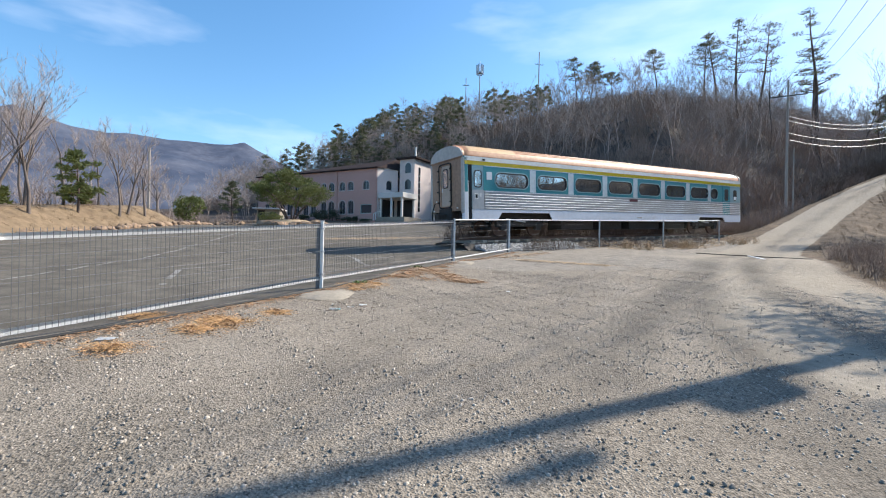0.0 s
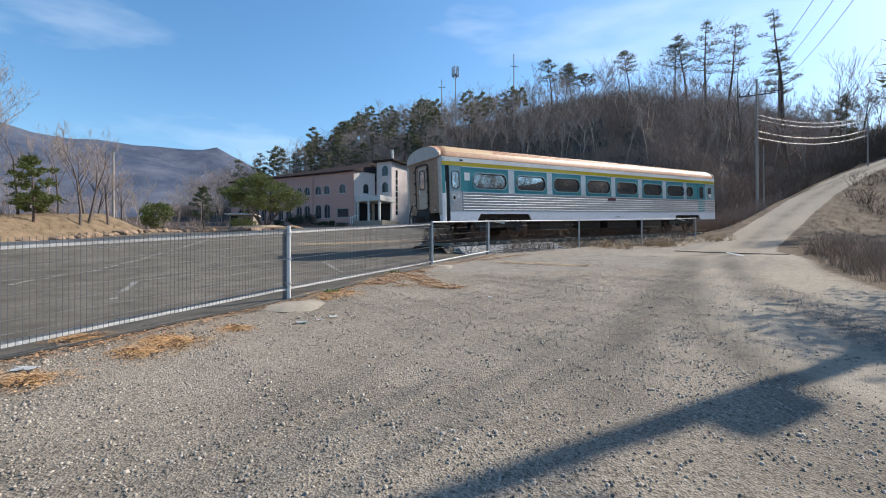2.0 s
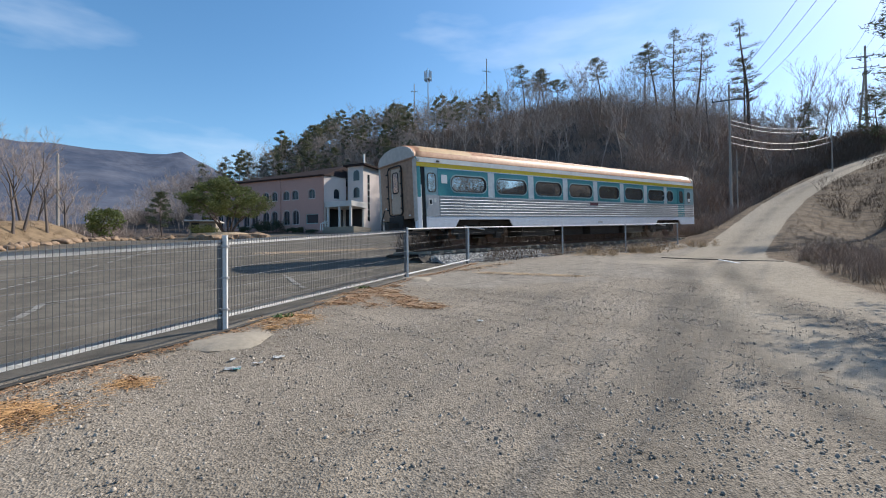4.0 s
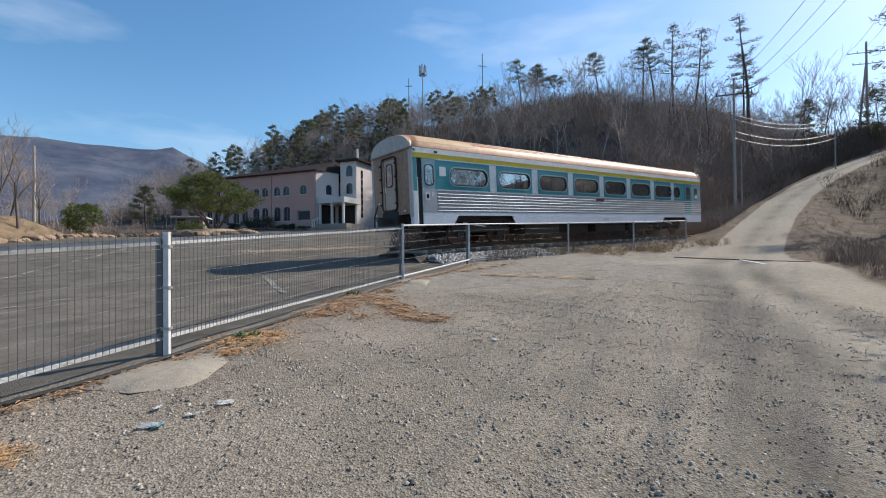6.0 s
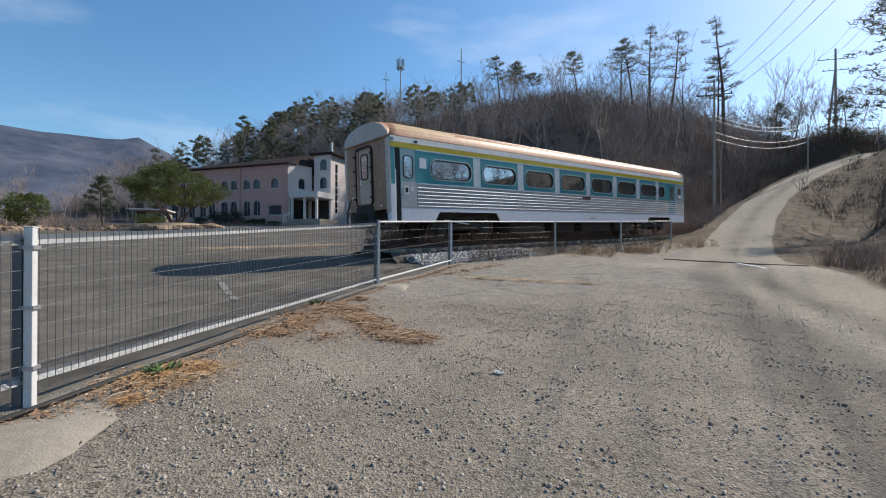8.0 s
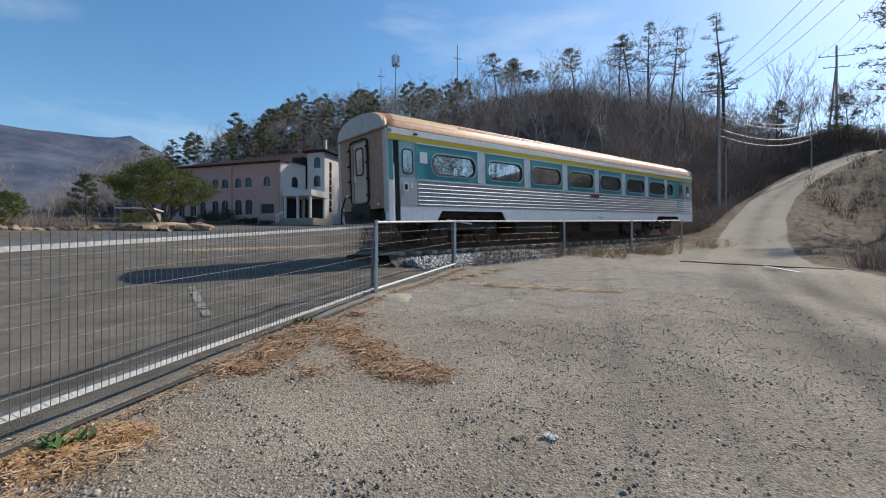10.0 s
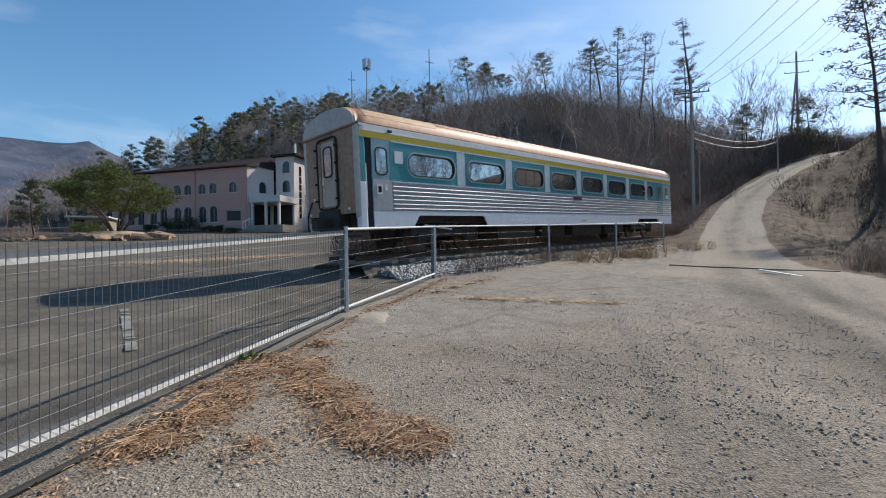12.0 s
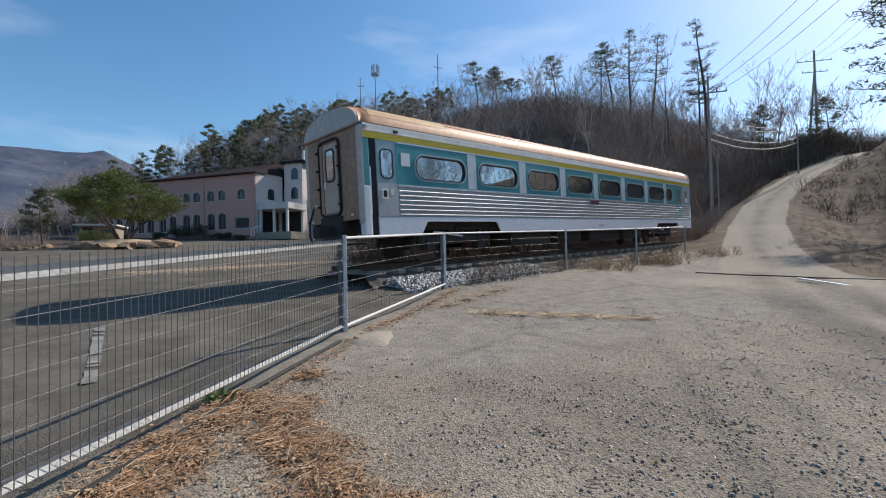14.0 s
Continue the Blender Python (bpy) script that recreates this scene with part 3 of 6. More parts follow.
part("door_lower", boxed(0.445, -0.012, 0.5, 1.1, 0.0, 1.36), material("brushed_door_steel", (0.52, 0.52, 0.52), 0.42, 0.45, 0.2, 3), leaf)
part("door_window", extrude_outline(bmesh.new(), round_rect(0.75, 1.86, 0.36, 0.72, 0.12), -0.014, 0.0), GLASS, leaf)
part("door_gasket", ring_outline(bmesh.new(), round_rect(0.75, 1.86, 0.42, 0.78, 0.14), round_rect(0.75, 1.86, 0.35, 0.71, 0.12), -0.024, 0.0), RUBBER, leaf)
part("door_strip", boxed(1.06, -0.015, 1.36, 1.12, 0.0, 2.44), TEAL, leaf)
part("handle_box", ring_outline(bmesh.new(), round_rect(0.66, 1.08, 0.2, 0.26, 0.03), round_rect(0.66, 1.08, 0.12, 0.17, 0.02), -0.028, -0.01), CREAM, leaf)
part("handle_recess", extrude_outline(bmesh.new(), round_rect(0.66, 1.08, 0.12, 0.17, 0.02), -0.02, -0.011), RUBBER, leaf)
part("stencil", boxed(0.84, -0.02, 1.06, 0.94, -0.011, 1.22), CREAM, leaf)
part("grab_rail", tubed((0.2, -0.05, 0.55), (0.2, -0.05, 1.75), 0.016), STEEL, train, "steel grab rail")
part("notice", boxed(1.24, -0.012, 1.85, 1.54, 0.0, 2.2), PAPER, train, "white paper notice")
part("lamp", boxed(1.02, -0.05, 2.69, 1.16, 0.0, 2.76, bevel=0.015), RUBBER, train)

# near end of the carriage
bm = bmesh.new()
prof = [(0.0, 0.42), (0.0, 2.84)] + roof_profile()[1:-1] + [(TW, 2.84), (TW, 0.42)]
END_X = 0.0


def end_plate(bm, pts, x0, x1):
    a = [bm.verts.new((x0, y, z)) for y, z in pts]
    b = [bm.verts.new((x1, y, z)) for y, z in pts]
    n = len(pts)
    bm.faces.new(a[::-1])
    bm.faces.new(b)
    for i in range(n):
        bm.faces.new((a[i], a[(i + 1) % n], b[(i + 1) % n], b[i]))
    return bm


part("end_wall", end_plate(bmesh.new(), [(0.18, 0.45), (0.18, 2.80), (TW - 0.18, 2.80), (TW - 0.18, 0.45)], -0.02, 0.1), END_PAINT, train, "grimy taupe end wall")
part("end_corner", boxed(-0.03, 0.0, 0.3, 0.12, 0.22, 2.82, bevel=0.06), END_GREY, train)
part("end_corner", boxed(-0.03, TW - 0.22, 0.3, 0.12, TW, 2.82, bevel=0.06), END_GREY, train)
part("roof_end_cap", end_plate(bmesh.new(), [(y, z - 0.02) for y, z in roof_profile(inset=0.07)], -0.05, 0.02), END_GREY, train, "pale grey roof end cap")
part("cap_lip", boxed(-0.07, 0.05, 2.79, 0.0, TW - 0.05, 2.85, bevel=0.015), END_PAINT, train)
part("far_end_wall", end_plate(bmesh.new(), prof, TL - 0.1, TL - 0.02), END_GREY, train)


def end_outline(cy, cz, w, h, r):
    return [(y, z) for y, z in round_rect(cy, cz, w, h, r)]


def end_ring(outer, inner, x0, x1):
    bm = ring_outline(bmesh.new(), outer, inner, x0, x1)
    for v in bm.verts:
        v.co = Vector((v.co.y, v.co.x, v.co.z))
    bmesh.ops.reverse_faces(bm, faces=bm.faces)
    return bm


def end_slab(o, x0, x1):
    bm = extrude_outline(bmesh.new(), o, x0, x1)
    for v in bm.verts:
        v.co = Vector((v.co.y, v.co.x, v.co.z))
    bmesh.ops.reverse_faces(bm, faces=bm.faces)
    return bm


part("gangway_rubber", end_ring(end_outline(1.5, 1.65, 1.10, 2.08, 0.2), end_outline(1.5, 1.65, 1.01, 1.99, 0.16), -0.075, -0.02), RUBBER, train, "black gangway rubber surround")
edoor = part("gangway_door", end_slab(end_outline(1.44, 1.63, 0.72, 1.86, 0.05), -0.05, -0.02), material("beige_door_paint", (0.60, 0.46, 0.35), 0.5, 0, 0.3, 3), train, "scuffed beige gangway door")
part("door_window", end_slab(end_outline(1.44, 1.98, 0.4, 0.82, 0.1), -0.062, -0.05), GLASS, edoor)
part("door_gasket", end_ring(end_outline(1.44, 1.98, 0.47, 0.89, 0.13), end_outline(1.44, 1.98, 0.38, 0.8, 0.1), -0.072, -0.05), RUBBER, edoor)
part("door_handle", boxed(-0.09, 1.68, 1.35, -0.05, 1.74, 1.55, bevel=0.01), STEEL, edoor)
# raised black strip in place of the shade in the recess
part("jamb_shade_strip", boxed(-0.035, 1.80, 0.7, -0.02, 1.84, 2.58), RUBBER, train, "black strip for the shaded gap beside the gangway door")
part("hinge_post", boxed(-0.06, 1.84, 0.7, -0.02, 1.98, 2.58, bevel=0.01), END_PAINT, train)
for y in (0.95, 2.05):
    for z in (0.9, 1.4, 1.9, 2.4):
        part("clip", boxed(-0.14, y - 0.04, z - 0.03, -0.05, y + 0.04, z + 0.03, bevel=0.01), RUBBER, train)
part("coupler_housing", boxed(-0.08, 0.95, -0.05, 0.4, 2.05, 0.6, bevel=0.03), BLACK_IRON, train, "grimy coupler housing")
part("coupler", boxed(-0.55, 1.32, 0.02, 0.0, 1.68, 0.34, bevel=0.05), BLACK_IRON, train)
part("air_hose", polytube(bmesh.new(), [(-0.1, 0.85, 0.3), (-0.25, 0.83, 0.05), (-0.28, 0.85, -0.25), (-0.18, 0.9, -0.35)], 0.025), RUBBER, train)
part("air_hose", polytube(bmesh.new(), [(-0.1, 2.35, 0.9), (-0.22, 2.4, 0.5), (-0.22, 2.45, 0.1), (-0.1, 2.45, -0.1)], 0.03), RUBBER, train)
part("end_handrail", polytube(bmesh.new(), [(-0.03, 2.72, 1.2), (-0.12, 2.72, 1.18), (-0.12, 2.72, 0.45), (-0.03, 2.72, 0.42)], 0.015), END_GREY, train)
part("lower_step", boxed(-0.1, 0.3, -0.2, 0.25, 0.9, -0.15), BLACK_IRON, train)
for y, z in ((2.35, 0.95), (0.5, 0.55), (2.6, 0.5)):
    part("end_stencil", boxed(-0.025, y - 0.06, z, -0.02, y + 0.06, z + 0.06), CREAM, train)

# under the floor: bogies, boxes
part("underframe", boxed(0.3, 0.35, 0.15, TL - 0.3, TW - 0.35, 0.45), BLACK_IRON, train)
for k, (a, b, y0, y1) in enumerate(((6.2, 8.6, 0.3, 1.3), (9.2, 11.0, 0.35, 2.6), (11.6, 14.4, 0.3, 1.4), (15.0, 17.2, 0.4, 2.5))):
    part("equipment_box", boxed(a, y0, -0.42, b, y1, 0.16, bevel=0.03), BLACK_IRON, train)
for bx in (3.6, 19.7):
    bogie = part("bogie", boxed(bx - 1.5, 0.42, -0.28, bx + 1.5, 0.62, 0.0, bevel=0.05), BLACK_IRON, train, "grimy two-axle bogie")
    part("far_frame", boxed(bx - 1.5, 2.38, -0.28, bx + 1.5, 2.58, 0.0, bevel=0.05), BLACK_IRON, bogie)
    part("bolster", boxed(bx - 0.35, 0.4, -0.2, bx + 0.35, 2.6, 0.14, bevel=0.04), BLACK_IRON, bogie)
    for dx in (-1.1, 1.1):
        for y in (0.7, 2.2):
            part("wheel", tubed((bx + dx, y, -0.32), (bx + dx, y + 0.12, -0.32), 0.43, seg=28), RUST_IRON, bogie)
        part("axle_box", boxed(bx + dx - 0.17, 0.36, -0.45, bx + dx + 0.17, 0.6, -0.12, bevel=0.04), BLACK_IRON, bogie)
        part("axle", tubed((bx + dx, 0.7, -0.32), (bx + dx, 2.3, -0.32), 0.08), BLACK_IRON, bogie)
        for s in (-0.3, 0.3):
            part("spring", tubed((bx + dx + s, 0.5, -0.2), (bx + dx + s, 0.5, 0.15), 0.09), BLACK_IRON, bogie)
    part("damper", tubed((bx - 1.0, 0.34, 0.1), (bx + 0.2, 0.34, -0.05), 0.035), STEEL, bogie)
    part("brake_cylinder", tubed((bx - 0.1, 0.36, 0.2), (bx + 0.5, 0.36, 0.2), 0.08), BLACK_IRON, bogie)

# grime plus the shade under the carriage, both put into one dark colour
SHADED_BALLAST = material("shaded_grimy_ballast", (0.11, 0.095, 0.08), 0.95, 0.0, 0.5, 9, 0.6, 25)
# track and ballast
for y in (0.76, 2.24):
    bm = bmesh.new()
    box(bm, 0.3, y - 0.035, -0.80, TL + 2, y + 0.035, -0.755, bevel=0.008)
    box(bm, 0.3, y - 0.01, -0.87, TL + 2, y + 0.01, -0.795)
    box(bm, 0.3, y - 0.065, -0.895, TL + 2, y + 0.065, -0.865)
    single("rail", bm, RUST_IRON, "rusty steel rail on sleepers under the carriage", "rail", "track rails", m=TRAIN)
sleeper = single("sleeper", boxed(-0.12, 0.2, -1.02, 0.12, 2.8, -0.9, bevel=0.02), CONCRETE, "weathered concrete sleeper bedded in ballast", "sleeper", "track sleepers", m=TRAIN @ pose(0.6, 0, 0))
for k in range(1, 36):
    copy_thing(sleeper, TRAIN @ pose(0.6 + 0.66 * k, 0, 0))
bm = bmesh.new()
secs = []
for i in range(60):
    x = 0.1 + i * 0.43
    w = 0.12 * math.sin(i * 1.7) + 0.08 * math.sin(i * 3.1)
    secs.append((x, [(-0.35 + w, -1.9), (-0.1 + w * 0.5, -1.3), (0.25, -1.0), (1.5, -0.97), (2.75, -1.0), (3.2, -1.3), (3.6, -1.9)]))
loft_x(bm, secs)
bmesh.ops.subdivide_edges(bm, edges=bm.edges[:], cuts=2, use_grid_fill=True)
for v in bm.verts:
    v.co += noise.noise_vector(v.co * 3.1) * 0.05
single("ballast_bed", bm, SHADED_BALLAST, "grimy ballast bed with the carriage's shade darkened into its colour", "ballast", kind="stuff", m=TRAIN)


# ---- building ----
C1 = pose(-10.3, 69.6, 6.0, 0, 0, -29)
hall = thing("roadside_hall", C1, "two-storey pink rendered hall with arched windows and a tower", "building")


def arch_cell(bm, x0, x1, z0, z1, outline, y0, y1):
    """A piece of wall from z0 up with an arched opening that starts at z0."""
    outer, n = [], len(outline)
    arc = n - 3
    for i, (x, z) in enumerate(outline):
        k = i - 1
        if i == 0 or (0 <= k and 4 * k < arc):
            outer.append((x1, z))
        elif 4 * k == arc or (4 * (k - 1) < arc < 4 * k and 2 * k < arc):
            outer.append((x1, z1))
        elif 2 * k < arc or 4 * k < 3 * arc:
            outer.append((x, z1))
        elif 4 * (k - 1) < 3 * arc <= 4 * k:
            outer.append((x0, z1))
        else:
            outer.append((x0, z))
    v = [[bm.verts.new((x, y, z)) for x, z in o] for o in (outer, outline) for y in (y0, y1)]
    for i in range(n - 1):
        j = i + 1
        bm.faces.new((v[0][i], v[0][j], v[2][j], v[2][i]))
        bm.faces.new((v[1][j], v[1][i], v[3][i], v[3][j]))
        bm.faces.new((v[2][i], v[2][j], v[3][j], v[3][i]))
    return bm


SURROUND = material("dusty_pink_surround", (0.52, 0.40, 0.37), 0.9, 0, 0.12, 2)
FRAME_GREY = material("aluminium_window_frame", (0.30, 0.31, 0.33), 0.5, 0.4, 0.15, 4)


def window_row(bm, parent, centres, w, z0, h, cell_z1, x0, x1, y0=0.0, t=0.3):
    """A strip of wall with arched windows, and the windows in it."""
    edge = x0
    for i, c in enumerate(centres):
        nxt = (c + centres[i + 1]) / 2 if i + 1 < len(centres) else x1
        arch_cell(bm, edge, nxt, z0, cell_z1, arch(c, z0, w, h, 12), y0, y0 + t)
        win = part("window", extrude_outline(bmesh.new(), arch(c, z0, w, h, 12), y0 + 0.16, y0 + 0.2), HOUSE_GLASS, parent)
        inner = arch(c, z0 + 0.06, w - 0.14, h - 0.13, 12)
        part("window_frame", ring_outline(bmesh.new(), arch(c, z0, w, h, 12), inner, y0 + 0.1, y0 + 0.16), FRAME_GREY, win)
        part("mullion", boxed(c - 0.03, y0 + 0.11, z0, c + 0.03, y0 + 0.155, z0 + h - 0.05), FRAME_GREY, win)
        rim = arch(c, z0 - 0.01, w + 0.26, h + 0.14, 12)
        part("surround", ring_outline(bmesh.new(), rim, arch(c, z0 - 0.01, w + 0.005, h + 0.01, 12), y0 - 0.03, y0 + 0.02), SURROUND, win, "pale arched surround")
        part("sill", boxed(c - w / 2 - 0.06, y0 - 0.06, z0 - 0.09, c + w / 2 + 0.06, y0 + 0.05, z0), PALE_RENDER, win)
        edge = nxt


XL, TOPW = -27.0, 7.6
low = [-24.6, -22.9, -20.7, -18.95, -17.2, -15.05, -13.3, -11.0, -9.3, -6.95, -5.2]
up = low[:-2] + [-7.0, -5.27, -2.18]
bm = bmesh.new()
box(bm, XL, 0, -2.5, 0, 0.3, 0.64)
window_row(bm, hall, low, 1.2, 0.64, 2.16, 4.4, XL, -4.0)
box(bm, -4.0, 0, 0.64, -3.29, 0.3, 4.4)
box(bm, -1.03, 0, 0.64, 0, 0.3, 4.4)
box(bm, -3.29, 0, 2.1, -1.03, 0.3, 4.4)
window_row(bm, hall, up, 1.15, 4.4, 1.38, TOPW, XL, 0)
box(bm, XL, 10.0, -2.5, 0, 10.3, TOPW)
box(bm, XL, 0.3, -2.5, XL + 0.3, 10.0, TOPW)
part("front_wall", bm, PINK, hall, "faded pink rendered wall")
# dark sheet behind the windows, in place of the room's own shade
part("hall_interior", boxed(XL + 0.4, 0.9, -0.2, -0.2, 1.0, TOPW - 0.1), DARK_VOID, hall)
shop = part("window", boxed(-3.29, 0.2, 0.64, -1.03, 0.24, 2.1), HOUSE_GLASS, hall)
part("window_frame", ring_outline(bmesh.new(), [(-3.29, 0.64), (-1.03, 0.64), (-1.03, 2.1), (-3.29, 2.1)], [(-3.2, 0.74), (-1.12, 0.74), (-1.12, 2.0), (-3.2, 2.0)], 0.12, 0.2), TEAL_PALE, shop)
for x in (-8.07, -0.12):
    part("downpipe", tubed((x, -0.08, -0.6), (x, -0.08, TOPW), 0.07), PINK, hall)
part("eave", boxed(XL - 0.3, -0.4, TOPW, 0.3, 10.6, TOPW + 0.17), ROOF_DARK, hall)
bm = bmesh.new()
z0 = TOPW + 0.17
v = [bm.verts.new(p) for p in ((XL - 0.3, 0.2, z0), (0.2, 0.2, z0), (1.1, 4.2, z0), (1.1, 10.6, z0), (XL - 0.3, 10.6, z0), (XL + 4, 5.2, z0 + 0.7), (-0.5, 6.5, z0 + 2.5))]
for f in ((0, 1, 6, 5), (1, 2, 6), (2, 3, 6), (3, 4, 5, 6), (4, 0, 5), (0, 4, 3, 2, 1)):
    bm.faces.new([v[i] for i in f])
part("roof", bm, ROOF_DARK, hall, "dark low-pitched roof")
# sunlit end wall with the entrance
W = Vector((0.9, 4.25, 0))
ang = math.degrees(math.atan2(W.y, W.x))
wl_len = W.length
bm = bmesh.new()
box(bm, 0, 0, -1, wl_len, 0.3, 0.0)
box(bm, 0, 0, 2.9, wl_len, 0.3, 4.4)
box(bm, 0, 0, 0, 0.5, 0.3, 2.9)
box(bm, wl_len - 0.5, 0, 0, wl_len, 0.3, 2.9)
arch_cell(bm, 0, wl_len, 4.4, TOPW + 0.1, arch(2.5, 4.4, 1.25, 1.6, 12), 0, 0.3)
ent = part("entrance_wall", bm, PALE_RENDER, hall, "pale sunlit entrance wall")
ent.matrix_local = pose(0, 0, 0, 0, 0, ang)
ew = part("window", extrude_outline(bmesh.new(), arch(2.5, 4.4, 1.25, 1.6, 12), 0.15, 0.2), HOUSE_GLASS, ent)
part("window_frame", ring_outline(bmesh.new(), arch(2.5, 4.4, 1.25, 1.6, 12), arch(2.5, 4.46, 1.1, 1.46, 12), 0.08, 0.15), CANOPY, ew)
part("parapet", boxed(0, -0.05, TOPW + 0.1, wl_len, 0.33, TOPW + 0.22), CANOPY, ent)
part("dark_lobby", boxed(0.5, 0.25, 0.0, wl_len - 0.5, 0.5, 2.9), DARK_VOID, ent, "near-black fill for the unlit lobby doorway")
part("sign_box", boxed(wl_len - 1.5, 0.8, TOPW + 0.2, wl_len - 0.7, 1.0, TOPW + 1.0), CANOPY, ent, "white box with two dark panes")
for k in (0, 1):
    part("sign_pane", boxed(wl_len - 1.4 + k * 0.36, 0.78, TOPW + 0.35, wl_len - 1.12 + k * 0.36, 0.8, TOPW + 0.85), DARK_VOID, ent)
TX0, TX1, TY0, TY1, TZ = 1.23, 4.03, 4.22, 10.2, 9.5
tower = part("stair_tower", boxed(TX0, TY0, -1, TX1, TY1, TZ), PALE_RENDER, hall, "pale stair tower")
part("tower_roof", boxed(TX0 - 0.5, TY0 - 0.5, TZ, TX1 + 0.6, TY1 + 0.3, TZ + 0.28, bevel=0.03), ROOF_DARK, tower)
for z in (4.7, 7.3):
    t = part("window", extrude_outline(bmesh.new(), arch(2.85, z, 1.1, 1.6, 12), TY0 - 0.02, TY0 + 0.02), HOUSE_GLASS, tower)
    part("window_frame", ring_outline(bmesh.new(), arch(2.85, z - 0.06, 1.28, 1.75, 12), arch(2.85, z, 1.08, 1.58, 12), TY0 - 0.06, TY0 + 0.02), CANOPY, t)
part("window_slit", boxed(TX1 - 0.02, TY0 + 1.2, 1.2, TX1 + 0.03, TY0 + 1.75, 8.3), HOUSE_GLASS, tower)
for k in range(6):
    part("slit_bar", boxed(TX1, TY0 + 1.15, 1.9 + k, TX1 + 0.05, TY0 + 1.8, 1.98 + k), CANOPY, tower)
part("chimney", boxed(1.9, 7.5, TZ + 0.28, 2.15, 7.75, TZ + 2.6), CREAM, tower)
canopy = part("canopy", boxed(0.15, 0.1, 2.95, 4.7, 4.2, 3.75, bevel=0.05), CANOPY, hall, "weathered white entrance canopy")
for x, y in ((0.5, 0.35), (2.5, 0.35), (4.4, 0.35), (4.4, 3.6)):
    part("column", boxed(x - 0.14, y - 0.14, -0.8, x + 0.14, y + 0.14, 2.95), CANOPY, canopy)
part("entrance_step", boxed(0.0, -0.4, -0.9, 5.4, 4.2, 0.0), CONCRETE, hall)
part("back_wall", boxed(0.9, 4.15, 0.0, 4.0, 4.21, 2.95), DARK_VOID, hall, "near-black sheet on the lobby wall under the canopy")
for x in (0.6, 1.0):
    part("handrail", polytube(bmesh.new(), [(x, -1.6, -0.5), (x, -1.6, 0.4), (x, -0.4, 0.9), (x, -0.4, 0.0)], 0.06), CREAM, hall, "white handrail")

shed = thing("garden_shed", pose(-22.6, 58.0, land_at(-22.6, 58.0), 0, 0, 8), "low grey shed with a flat white roof edge", "shed")
part("wall", boxed(-1.3, 0, -0.5, 1.5, 3, 1.75), CONCRETE, shed)
part("roof", boxed(-1.7, -0.6, 1.75, 1.8, 3.2, 1.9, bevel=0.02), CANOPY, shed)
part("door", boxed(-1.1, -0.04, 0, -0.3, 0.02, 1.6), DARK_VOID, shed)
part("window", boxed(0.3, -0.04, 0.8, 1.1, 0.02, 1.4), HOUSE_GLASS, shed)


# ---- fence ----
TOP_Z = [0.55, 1.59, 1.95, 2.47, 2.78, 3.03, 3.22, 3.5]
LOW_Z = [-0.55, 0.47, 0.82, 1.15, 1.5, 1.78, 1.98, 2.3]
LINE_WIRE = material("pale_line_wire", (0.28, 0.285, 0.29), 0.65, 0.2, 0.2, 10)
fence = thing("wire_fence", pose(*FENCE[1], land_at(*FENCE[1])), "pale galvanised wire mesh fence on steel posts", "fence")
HOME = Vector((*FENCE[1], land_at(*FENCE[1])))


def fence_part(name, bm, mat, parent=None, label=""):
    if parent is None:
        bmesh.ops.translate(bm, verts=bm.verts, vec=-HOME)
        return part(name, bm, mat, fence, label)
    bmesh.ops.translate(bm, verts=bm.verts, vec=-HOME)
    return part(name, bm, mat, parent, label)


for i, p in enumerate(FENCE):
    x, y = p
    if i == 1:
        continue
    z0, z1 = land_at(x, y) - 0.1, TOP_Z[i]
    mat = GALV_WHITE if i < 5 else GALV
    shaft = fence_part("post", boxed(x - 0.03, y - 0.03, z0, x + 0.03, y + 0.03, z1 + 0.03, bevel=0.006), mat)
    fence_part("cap", boxed(x - 0.034, y - 0.034, z1 + 0.03, x + 0.034, y + 0.034, z1 + 0.042, bevel=0.004), mat, shaft)
    if i in (2, 3, 4):
        fence_part("second_post", boxed(x - 0.105, y - 0.03, z0, x - 0.04, y + 0.03, z1 - 0.02, bevel=0.006), WIRE, None, "dark second post")
    for k in range(3):
        zc = LOW_Z[i] + 0.1 + k * 0.45
        fence_part("clamp", boxed(x - 0.045, y - 0.042, zc, x + 0.045, y + 0.042, zc + 0.03), GALV, shaft)
